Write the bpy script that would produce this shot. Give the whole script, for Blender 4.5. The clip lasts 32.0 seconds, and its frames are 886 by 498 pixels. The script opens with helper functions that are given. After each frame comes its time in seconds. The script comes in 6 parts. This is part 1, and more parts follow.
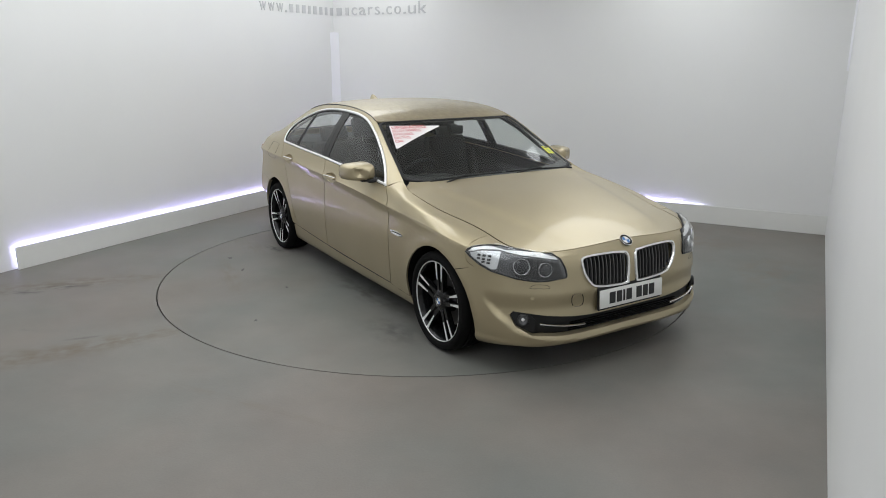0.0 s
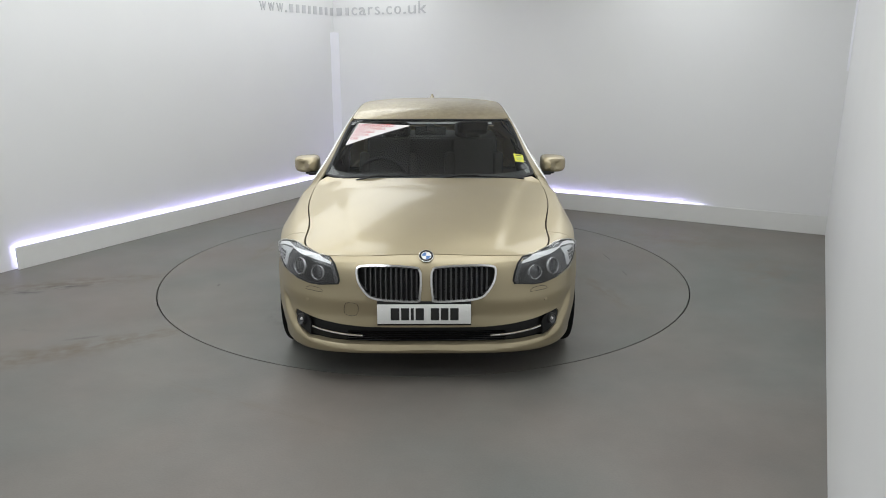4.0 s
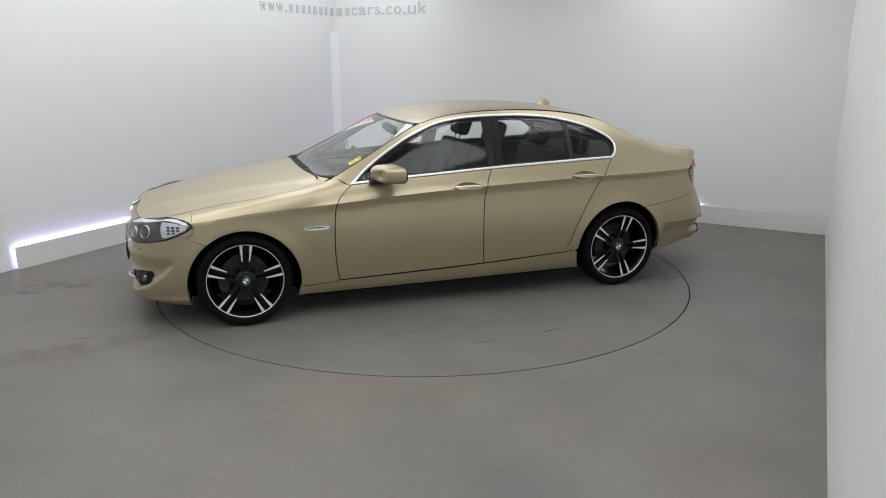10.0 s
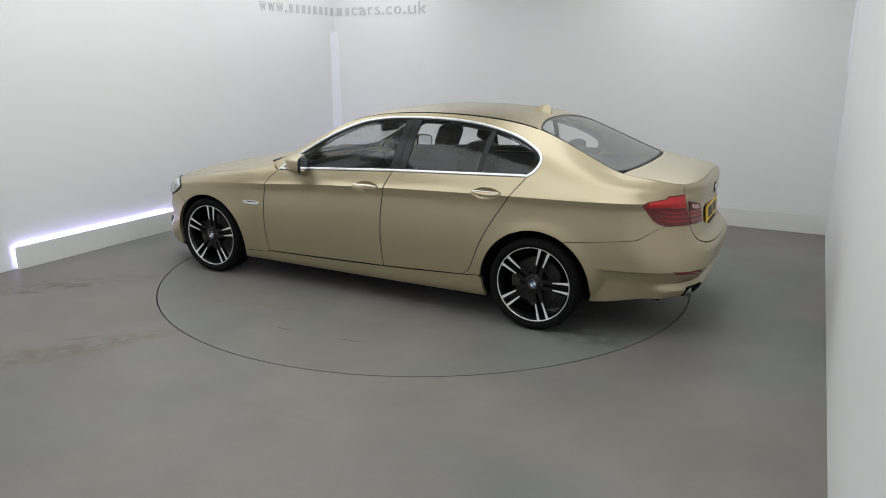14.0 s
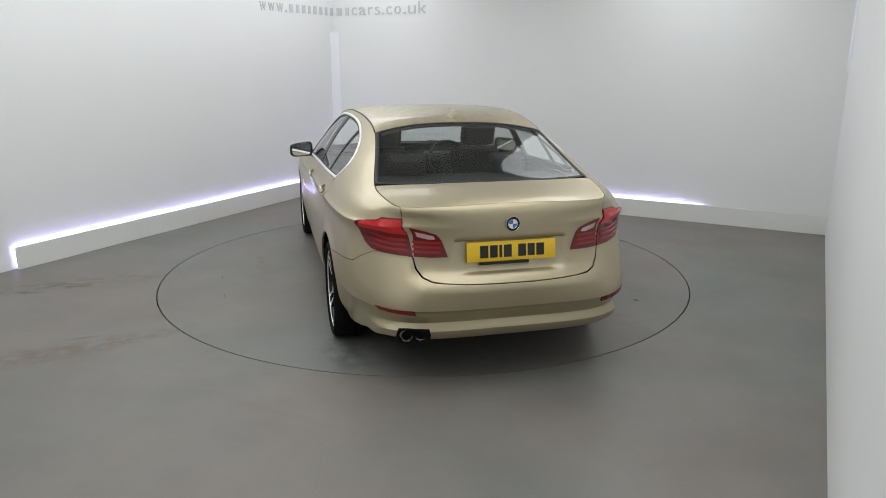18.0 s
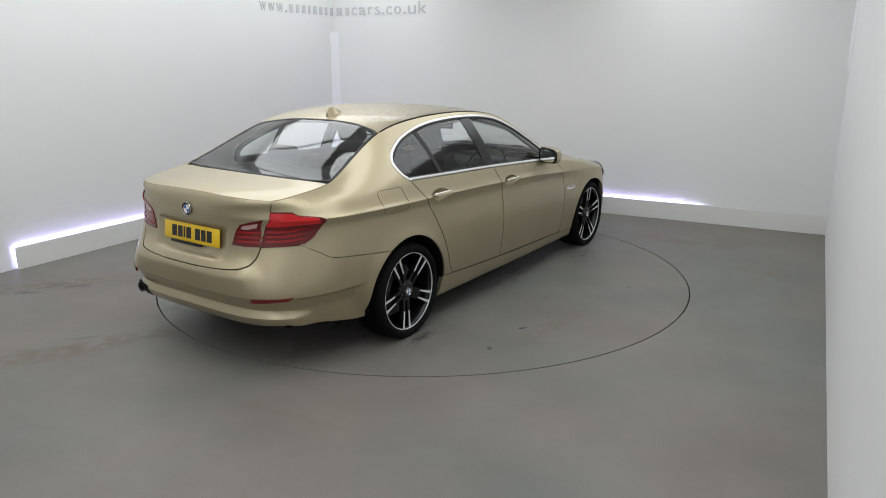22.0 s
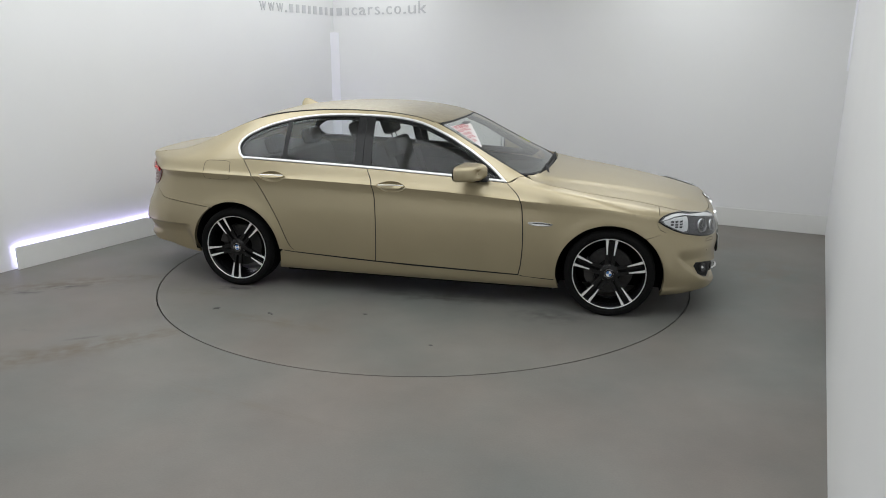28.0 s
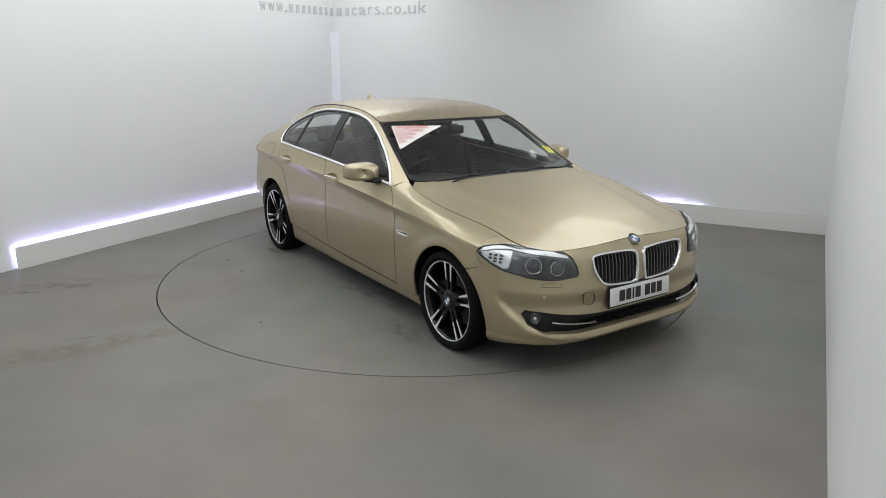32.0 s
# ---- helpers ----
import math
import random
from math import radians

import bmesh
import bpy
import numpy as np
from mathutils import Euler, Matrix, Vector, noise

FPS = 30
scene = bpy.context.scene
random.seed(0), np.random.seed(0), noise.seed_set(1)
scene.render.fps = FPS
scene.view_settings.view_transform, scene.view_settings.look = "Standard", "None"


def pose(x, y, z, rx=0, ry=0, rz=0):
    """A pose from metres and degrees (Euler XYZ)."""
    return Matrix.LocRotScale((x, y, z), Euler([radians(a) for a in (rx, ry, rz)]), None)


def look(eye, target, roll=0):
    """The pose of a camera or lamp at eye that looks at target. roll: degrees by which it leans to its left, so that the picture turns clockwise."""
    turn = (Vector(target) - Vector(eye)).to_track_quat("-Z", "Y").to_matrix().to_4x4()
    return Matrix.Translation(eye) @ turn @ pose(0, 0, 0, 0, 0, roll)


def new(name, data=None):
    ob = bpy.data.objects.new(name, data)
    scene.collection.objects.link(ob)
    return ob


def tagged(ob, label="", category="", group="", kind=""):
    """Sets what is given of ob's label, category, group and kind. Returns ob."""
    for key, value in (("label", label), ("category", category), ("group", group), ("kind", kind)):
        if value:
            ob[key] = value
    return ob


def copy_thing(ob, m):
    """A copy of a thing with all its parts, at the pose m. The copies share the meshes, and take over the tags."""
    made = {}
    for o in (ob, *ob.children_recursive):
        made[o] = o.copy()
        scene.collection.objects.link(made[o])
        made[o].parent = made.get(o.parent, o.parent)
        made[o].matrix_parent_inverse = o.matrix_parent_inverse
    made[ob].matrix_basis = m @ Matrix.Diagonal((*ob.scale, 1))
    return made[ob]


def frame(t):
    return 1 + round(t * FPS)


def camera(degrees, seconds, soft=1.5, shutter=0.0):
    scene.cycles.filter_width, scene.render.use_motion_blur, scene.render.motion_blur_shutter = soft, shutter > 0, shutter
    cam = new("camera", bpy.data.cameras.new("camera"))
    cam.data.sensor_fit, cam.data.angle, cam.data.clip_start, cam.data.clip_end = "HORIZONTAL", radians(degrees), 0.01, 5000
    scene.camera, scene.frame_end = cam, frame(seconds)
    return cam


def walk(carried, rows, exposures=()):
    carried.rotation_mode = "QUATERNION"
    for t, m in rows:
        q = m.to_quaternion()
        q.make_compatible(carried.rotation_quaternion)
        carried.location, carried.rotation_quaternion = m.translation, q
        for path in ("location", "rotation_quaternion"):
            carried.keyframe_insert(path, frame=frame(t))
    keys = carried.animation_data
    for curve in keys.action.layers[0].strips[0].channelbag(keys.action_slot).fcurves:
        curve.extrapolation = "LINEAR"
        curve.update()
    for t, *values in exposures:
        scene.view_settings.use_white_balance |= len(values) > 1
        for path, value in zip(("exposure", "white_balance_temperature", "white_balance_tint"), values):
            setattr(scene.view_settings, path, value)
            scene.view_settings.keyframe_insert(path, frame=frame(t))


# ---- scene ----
# The camera stands still beside one wall of the bay, the car turns on a turntable.
EYE = (0.0, -6.126, 1.828)
AIM = (0.1476, -0.3352, 0.268)
cam = camera(63.7, 32.0, soft=0.95)
walk(cam, [(0.0, look(EYE, AIM, 0.15)), (32.0, look(EYE, AIM, 0.15))])

# ---- plan of the bay, in metres: the turntable's centre is the origin ----
TABLE_R = 2.244
CORNER = Vector((-1.239, 4.163, 0))      # where the two plinths meet
LEFT_END = Vector((-3.593, 0.008, 0))    # the free end of one plinth
RIGHT = Vector((4.266, 1.164, 0))        # the other plinth meets the side wall
ALONG_L = (CORNER - LEFT_END).normalized()
ALONG_B = (RIGHT - CORNER).normalized()
ALONG_R = Vector((-0.4796, -0.8775, 0))
CEILING = 3.3

# ---- light ----
world = bpy.data.worlds.new("world")
scene.world = world
world.use_nodes = True
world.node_tree.nodes["Background"].inputs[0].default_value = (0.9, 0.93, 1.0, 1)
world.node_tree.nodes["Background"].inputs[1].default_value = 0.05
scene.view_settings.exposure = 0.0
PANEL_W = 29.0                           # watts of each ceiling panel
FILL_W = 9.0                             # watts of each small fill lamp, added on the ceiling
FILL_LAMPS = [(2.2, 3.8), (4.1, 3.8)]         # metres from the left wall and from the back wall
# ceiling panels: metres from the left wall and from the back wall, and their share of the full power
# The last two are added fill near the unseen front wall, for the doors.
PANELS = [(0.85, 1.5, 1.05), (4.75, 1.5, 1.05), (0.85, 4.45, 1.0), (2.3, 6.4, 0.72), (3.85, 6.3, 0.72), (5.3, 5.4, 0.85), (1.7, 9.2, 0.6), (4.2, 9.2, 0.85)]


def in_bay(a, b, z=0.0):
    """A place in the bay: a metres from the left wall, b metres from the back wall."""
    return CORNER + ALONG_B * a + ALONG_R * b + Vector((0, 0, z))


# ---- materials ----
def material(name, colour, rough=0.5, metal=0.0, coat=0.0, **more):
    m = bpy.data.materials.new(name)
    m.use_nodes = True
    p = m.node_tree.nodes["Principled BSDF"]
    p.inputs["Base Color"].default_value = (*colour, 1)
    p.inputs["Roughness"].default_value = rough
    p.inputs["Metallic"].default_value = metal
    p.inputs["Coat Weight"].default_value = coat
    p.inputs["Coat Roughness"].default_value = 0.035
    for key, value in more.items():
        p.inputs[key.replace("_", " ")].default_value = value
    return m


def grain(m, scale, amount, bump=0.0, detail=4.0, rough=0.0):
    """Varies a material's colour, gloss and relief by noise of that scale (per metre)."""
    t = m.node_tree
    p = t.nodes["Principled BSDF"]
    co = t.nodes.new("ShaderNodeTexCoord")
    nz = t.nodes.new("ShaderNodeTexNoise")
    nz.inputs["Scale"].default_value, nz.inputs["Detail"].default_value = scale, detail
    t.links.new(co.outputs["Object"], nz.inputs["Vector"])
    base = p.inputs["Base Color"]
    ramp = t.nodes.new("ShaderNodeMapRange")
    ramp.inputs[1].default_value, ramp.inputs[2].default_value = 0.25, 0.75
    ramp.inputs[3].default_value, ramp.inputs[4].default_value = 1 - amount, 1 + amount
    t.links.new(nz.outputs["Fac"], ramp.inputs[0])
    mul = t.nodes.new("ShaderNodeVectorMath")
    mul.operation = "SCALE"
    if base.is_linked:
        t.links.new(base.links[0].from_socket, mul.inputs[0])
    else:
        mul.inputs[0].default_value = base.default_value[:3]
    t.links.new(ramp.outputs[0], mul.inputs[3])
    t.links.new(mul.outputs[0], base)
    if rough:
        r = t.nodes.new("ShaderNodeMapRange")
        v = p.inputs["Roughness"].default_value
        r.inputs[3].default_value, r.inputs[4].default_value = v - rough, v + rough
        t.links.new(nz.outputs["Fac"], r.inputs[0])
        t.links.new(r.outputs[0], p.inputs["Roughness"])
    if bump:
        b = t.nodes.new("ShaderNodeBump")
        b.inputs["Strength"].default_value, b.inputs["Distance"].default_value = 1.0, bump
        t.links.new(nz.outputs["Fac"], b.inputs["Height"])
        t.links.new(b.outputs[0], p.inputs["Normal"])
    return m


def glowing(name, colour, strength):
    m = bpy.data.materials.new(name)
    m.use_nodes = True
    t = m.node_tree
    t.nodes.remove(t.nodes["Principled BSDF"])
    e = t.nodes.new("ShaderNodeEmission")
    e.inputs[0].default_value, e.inputs[1].default_value = (*colour, 1), strength
    t.links.new(e.outputs[0], t.nodes["Material Output"].inputs[0])
    return m


def glass(name, tint, gloss=1.0, dirt=0.0):
    """A thin pane: it lets tinted light through and mirrors by Fresnel."""
    m = bpy.data.materials.new(name)
    m.use_nodes = True
    t = m.node_tree
    t.nodes.remove(t.nodes["Principled BSDF"])
    clear = t.nodes.new("ShaderNodeBsdfTransparent")
    clear.inputs[0].default_value = (*tint, 1)
    shine = t.nodes.new("ShaderNodeBsdfGlossy")
    shine.inputs["Roughness"].default_value = 0.02
    shine.inputs["Color"].default_value = (gloss, gloss, gloss, 1)
    face = t.nodes.new("ShaderNodeLayerWeight")
    face.inputs[0].default_value = 0.5
    power = t.nodes.new("ShaderNodeMath")
    power.operation = "POWER"
    power.inputs[1].default_value = 4.5
    fres = t.nodes.new("ShaderNodeMapRange")
    fres.inputs[3].default_value, fres.inputs[4].default_value = 0.04, 0.95
    t.links.new(face.outputs["Facing"], power.inputs[0])
    t.links.new(power.outputs[0], fres.inputs[0])
    mix = t.nodes.new("ShaderNodeMixShader")
    t.links.new(fres.outputs[0], mix.inputs[0])
    t.links.new(clear.outputs[0], mix.inputs[1])
    t.links.new(shine.outputs[0], mix.inputs[2])
    last = mix
    if dirt:
        film = t.nodes.new("ShaderNodeBsdfDiffuse")
        film.inputs[0].default_value = (0.55, 0.57, 0.57, 1)
        co = t.nodes.new("ShaderNodeTexCoord")
        nz = t.nodes.new("ShaderNodeTexNoise")
        nz.inputs["Scale"].default_value = 7
        rg = t.nodes.new("ShaderNodeMapRange")
        rg.inputs[1].default_value, rg.inputs[2].default_value, rg.inputs[4].default_value = 0.3, 0.8, dirt * 2
        t.links.new(co.outputs["Object"], nz.inputs["Vector"])
        t.links.new(nz.outputs["Fac"], rg.inputs[0])
        last = t.nodes.new("ShaderNodeMixShader")
        t.links.new(rg.outputs[0], last.inputs[0])
        t.links.new(mix.outputs[0], last.inputs[1])
        t.links.new(film.outputs[0], last.inputs[2])
    t.links.new(last.outputs[0], t.nodes["Material Output"].inputs[0])
    return m


def car_paint():
    """Champagne metallic: a base that turns darker at grazing sight is left to the metal, flakes give fine sparkle, clear coat on top."""
    m = material("champagne_paint", (0.440, 0.374, 0.244), 0.38, 0.76, 0.55)
    m.node_tree.nodes["Principled BSDF"].inputs["Coat Roughness"].default_value = 0.10
    t = m.node_tree
    p = t.nodes["Principled BSDF"]
    co = t.nodes.new("ShaderNodeTexCoord")
    flake = t.nodes.new("ShaderNodeTexVoronoi")
    flake.inputs["Scale"].default_value = 900
    rg = t.nodes.new("ShaderNodeMapRange")
    rg.inputs[3].default_value, rg.inputs[4].default_value = 0.37, 0.47
    t.links.new(co.outputs["Object"], flake.inputs["Vector"])
    t.links.new(flake.outputs["Color"], rg.inputs[0])
    t.links.new(rg.outputs[0], p.inputs["Roughness"])
    return grain(m, 3.0, 0.03)


def wet_paint():
    """The same paint with drying water beads and dust on it."""
    m = car_paint()
    m.name = "beaded_paint"
    t = m.node_tree
    p = t.nodes["Principled BSDF"]
    co = t.nodes.new("ShaderNodeTexCoord")
    v = t.nodes.new("ShaderNodeTexVoronoi")
    v.inputs["Scale"].default_value = 30
    n = t.nodes.new("ShaderNodeTexNoise")
    n.inputs["Scale"].default_value = 6
    rg = t.nodes.new("ShaderNodeMapRange")
    rg.inputs[1].default_value, rg.inputs[2].default_value = 0.32, 0.1
    m2 = t.nodes.new("ShaderNodeMath")
    m2.operation = "MULTIPLY"
    r2 = t.nodes.new("ShaderNodeMapRange")
    r2.inputs[1].default_value, r2.inputs[2].default_value = 0.42, 0.6
    b = t.nodes.new("ShaderNodeBump")
    b.inputs["Distance"].default_value = 0.0035
    for a_, b_ in ((co.outputs["Object"], v.inputs["Vector"]), (co.outputs["Object"], n.inputs["Vector"]),
                   (v.outputs["Distance"], rg.inputs[0]), (n.outputs["Fac"], r2.inputs[0]),
                   (rg.outputs[0], m2.inputs[0]), (r2.outputs[0], m2.inputs[1]),
                   (m2.outputs[0], b.inputs["Height"]), (b.outputs[0], p.inputs["Normal"]), (b.outputs[0], p.inputs["Coat Normal"])):
        t.links.new(a_, b_)
    return grain(m, 24, 0.12, detail=7)


def floor_paint(name, patches):
    """Grey floor paint: soft clouds, fine grain, scuffs, and stain and shade patches given as (x, y, half length, half
    width, turn, colour, strength).
    """
    m = material(name, (0.19, 0.186, 0.182), 0.46, Specular_IOR_Level=0.28)
    t = m.node_tree
    p = t.nodes["Principled BSDF"]
    co = t.nodes.new("ShaderNodeTexCoord")
    now = None
    cloud = t.nodes.new("ShaderNodeTexNoise")
    cloud.inputs["Scale"].default_value, cloud.inputs["Detail"].default_value, cloud.inputs["Roughness"].default_value = 1.5, 9, 0.58
    ramp = t.nodes.new("ShaderNodeMix")
    ramp.data_type = "RGBA"
    ramp.inputs[6].default_value, ramp.inputs[7].default_value = (0.124, 0.118, 0.112, 1), (0.222, 0.214, 0.204, 1)
    t.links.new(co.outputs["Object"], cloud.inputs["Vector"])
    t.links.new(cloud.outputs["Fac"], ramp.inputs[0])
    now = ramp.outputs[2]
    wide = t.nodes.new("ShaderNodeTexNoise")
    wide.inputs["Scale"].default_value, wide.inputs["Detail"].default_value = 0.55, 6
    step = t.nodes.new("ShaderNodeMapRange")
    step.inputs[1].default_value, step.inputs[2].default_value = 0.36, 0.66
    tint = t.nodes.new("ShaderNodeMix")
    tint.data_type = "RGBA"
    tint.inputs[6].default_value, tint.inputs[7].default_value = (1.075, 1.0, 0.935, 1), (0.935, 1.01, 0.985, 1)
    mult = t.nodes.new("ShaderNodeMix")
    mult.data_type, mult.blend_type = "RGBA", "MULTIPLY"
    mult.inputs[0].default_value = 1.0
    for a_, b_ in ((co.outputs["Object"], wide.inputs["Vector"]), (wide.outputs["Fac"], step.inputs[0]), (step.outputs[0], tint.inputs[0]), (now, mult.inputs[6]), (tint.outputs[2], mult.inputs[7])):
        t.links.new(a_, b_)
    now = mult.outputs[2]
    rag = t.nodes.new("ShaderNodeTexNoise")
    rag.inputs["Scale"].default_value, rag.inputs["Detail"].default_value = 9, 8
    t.links.new(co.outputs["Object"], rag.inputs["Vector"])
    for x, y, lx, ly, turn, colour, strength in patches:
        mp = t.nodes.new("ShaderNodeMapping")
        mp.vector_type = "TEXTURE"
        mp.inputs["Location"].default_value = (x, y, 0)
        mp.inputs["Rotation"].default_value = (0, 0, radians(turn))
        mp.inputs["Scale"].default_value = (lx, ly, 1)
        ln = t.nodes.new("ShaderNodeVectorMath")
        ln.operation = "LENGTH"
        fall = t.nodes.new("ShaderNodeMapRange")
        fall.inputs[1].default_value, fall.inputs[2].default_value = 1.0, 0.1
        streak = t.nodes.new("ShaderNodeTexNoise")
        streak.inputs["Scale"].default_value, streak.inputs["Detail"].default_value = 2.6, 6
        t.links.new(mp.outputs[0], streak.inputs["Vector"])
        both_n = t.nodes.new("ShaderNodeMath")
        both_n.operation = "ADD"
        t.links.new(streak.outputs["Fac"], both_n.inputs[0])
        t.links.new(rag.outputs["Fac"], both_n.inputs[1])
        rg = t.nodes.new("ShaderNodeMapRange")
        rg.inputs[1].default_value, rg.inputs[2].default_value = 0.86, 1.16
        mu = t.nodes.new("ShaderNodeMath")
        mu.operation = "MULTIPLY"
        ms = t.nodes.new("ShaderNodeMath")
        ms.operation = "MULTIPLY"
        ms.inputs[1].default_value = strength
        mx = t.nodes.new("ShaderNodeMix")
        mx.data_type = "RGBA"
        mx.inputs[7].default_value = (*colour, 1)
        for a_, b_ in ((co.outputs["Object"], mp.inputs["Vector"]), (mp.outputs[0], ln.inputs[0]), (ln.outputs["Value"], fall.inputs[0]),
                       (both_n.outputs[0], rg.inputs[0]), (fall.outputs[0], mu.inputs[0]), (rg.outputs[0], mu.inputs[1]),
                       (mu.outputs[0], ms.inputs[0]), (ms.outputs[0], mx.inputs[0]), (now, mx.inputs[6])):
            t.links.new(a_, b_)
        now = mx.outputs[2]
    t.links.new(now, p.inputs["Base Color"])
    return grain(m, 90, 0.05, 0.0006, rough=0.08)


WALL = grain(material("white_wall_paint", (0.78, 0.78, 0.775), 0.55), 1.2, 0.015, 0.0004, rough=0.05)
PLINTH = grain(material("white_plinth_paint", (0.74, 0.74, 0.72), 0.5), 5, 0.02)
CEIL = material("ceiling_white", (0.75, 0.75, 0.74), 0.8)
DARK_GAP = grain(material("dirty_gap", (0.018, 0.017, 0.016), 0.9), 3, 0.6)
LED = glowing("led_cool_white", (0.52, 0.48, 1.0), 20.0)
LED_WEAK = glowing("led_cool_white_dim", (0.62, 0.62, 1.0), 7.0)
# wall white with a little emission, in place of light climbing the corners
CORNER_GLOW = material("glowing_corner_white", (0.78, 0.78, 0.80), 0.6, Emission_Color=(0.72, 0.72, 1.0, 1), Emission_Strength=0.065)
DIFFUSER = glowing("lamp_diffuser", (0.95, 0.985, 1.0), 0.5)
GREY_METAL = material("grey_letter_metal", (0.55, 0.55, 0.56), 0.5, 0.0)
PAINT = car_paint()
PAINT_WET = wet_paint()
SLAT_GREY = material("slat_grey", (0.10, 0.10, 0.10), 0.3, 0.6)
CHROME = material("chrome", (0.86, 0.86, 0.86), 0.10, 1.0)
BRIGHT_TRIM = material("bright_trim", (0.92, 0.92, 0.91), 0.34, 0.6)
SATIN = grain(material("satin_silver", (0.70, 0.70, 0.70), 0.22, 1.0), 30, 0.05)
ALLOY = grain(material("polished_alloy", (0.86, 0.86, 0.86), 0.32, 0.45), 40, 0.05)
BLACK_GLOSS = material("gloss_black", (0.006, 0.006, 0.0065), 0.25, 0.0, 0.0, Specular_IOR_Level=0.35)
BLACK = grain(material("black_plastic", (0.012, 0.012, 0.0125), 0.5, Specular_IOR_Level=0.35), 60, 0.15, 0.0004)
RUBBER = grain(material("tyre_rubber", (0.006, 0.006, 0.006), 0.85, Specular_IOR_Level=0.12), 50, 0.2, 0.0006, rough=0.08)
CAST = grain(material("grey_cast_iron", (0.05, 0.048, 0.047), 0.45, 0.5), 60, 0.2)
PIPE_STEEL = grain(material("pipe_steel", (0.18, 0.18, 0.18), 0.35, 0.9), 40, 0.15)
UNDER = grain(material("underbody_black", (0.007, 0.007, 0.007), 0.9, Specular_IOR_Level=0.08), 20, 0.3)
LEATHER = grain(material("black_leather", (0.019, 0.0185, 0.018), 0.65, Specular_IOR_Level=0.25), 14, 0.15)
TRIM_DARK = grain(material("dark_cabin_trim", (0.017, 0.017, 0.0175), 0.75, Specular_IOR_Level=0.25), 12, 0.1)
HEADLINER = material("grey_headliner", (0.16, 0.157, 0.15), 0.9)
GLASS = glass("rear_tinted_glass", (0.84, 0.88, 0.87), 1.0, 0.012)
GLASS_SIDE = glass("side_tinted_glass", (0.93, 0.955, 0.95), 1.0, 0.006)
GLASS_FRONT = glass("windscreen_glass", (0.88, 0.92, 0.90), 1.0, 0.010)
GLASS_LAMP = glass("lamp_glass", (0.95, 0.96, 0.97), 1.0, 0.008)
RED_LENS = material("red_lamp_lens", (0.52, 0.010, 0.012), 0.14, 0.0, 0.35)
RED_MID = material("mid_red_lamp_lens", (0.30, 0.005, 0.007), 0.14, 0.0, 0.35)
RED_DARK = material("dark_red_lamp_lens", (0.115, 0.003, 0.005), 0.14, 0.0, 0.35)
CLEAR_LENS = material("clear_lamp_lens", (0.50, 0.30, 0.30), 0.12, 0.0, 0.8)
LAMP_GREY = material("lamp_inner_grey", (0.55, 0.56, 0.57), 0.25, 0.8)
LAMP_MID = material("lamp_inner_mid", (0.10, 0.10, 0.105), 0.3, 0.5)
LAMP_RING = material("lamp_ring", (0.55, 0.55, 0.56), 0.22, 0.7)
LAMP_PALE = material("lamp_reflector_pale", (0.74, 0.75, 0.76), 0.22, 0.35)
LAMP_LENS = material("lamp_projector_glass", (0.045, 0.045, 0.05), 0.08, 0.2, 0.6)
LAMP_WHITE = material("lamp_inner_pale", (0.88, 0.88, 0.88), 0.25, 0.1)
LAMP_DARK = material("lamp_inner_dark", (0.028, 0.028, 0.029), 0.3, 0.3)
MIRROR = material("mirror_glass", (0.8, 0.82, 0.84), 0.02, 1.0)
PLATE_WHITE = material("white_plate", (0.75, 0.75, 0.73), 0.35)
PLATE_YELLOW = material("yellow_plate", (0.80, 0.52, 0.02), 0.35)
BAR_BLACK = material("bar_black", (0.012, 0.012, 0.012), 0.4)
BADGE_BLUE = material("badge_blue", (0.05, 0.16, 0.42), 0.2, 0.0, 0.6)
BADGE_WHITE = material("badge_white", (0.75, 0.75, 0.75), 0.2, 0.0, 0.6)
PAPER = material("white_sticker", (0.80, 0.76, 0.75), 0.5)
RED_INK = material("red_ink", (0.50, 0.02, 0.04), 0.5)
YELLOW_STICKER = material("yellow_sticker", (0.66, 0.66, 0.05), 0.5)


# ---- building helpers ----
def mesh_from(bm, name, mat, smooth=True):
    me = bpy.data.meshes.new(name)
    bm.to_mesh(me)
    bm.free()
    me.materials.append(mat)
    if smooth:
        for f in me.polygons:
            f.use_smooth = True
        me.set_sharp_from_angle(angle=radians(32))
    return me


def part(name, bm, mat, parent, label="", smooth=True):
    ob = new(name, mesh_from(bm, name, mat, smooth))
    ob.parent = parent
    if label:
        ob["label"] = label
    return ob


def box(bm, lo, hi, bevel=0.0, m=None):
    """An axis-aligned box from corner to corner, its edges rounded, moved by m."""
    r = bmesh.ops.create_cube(bm, size=1)
    vs = r["verts"]
    for v in vs:
        v.co = Vector([lo[i] + (v.co[i] + 0.5) * (hi[i] - lo[i]) for i in range(3)])
    if bevel:
        es = list({e for v in vs for e in v.link_edges})
        out = bmesh.ops.bevel(bm, geom=es, offset=bevel, segments=2, profile=0.5, affect="EDGES")
        vs = list({v for f in out["faces"] for v in f.verts} | {v for v in vs if v.is_valid})
    if m is not None:
        for v in vs:
            v.co = m @ v.co
    return vs


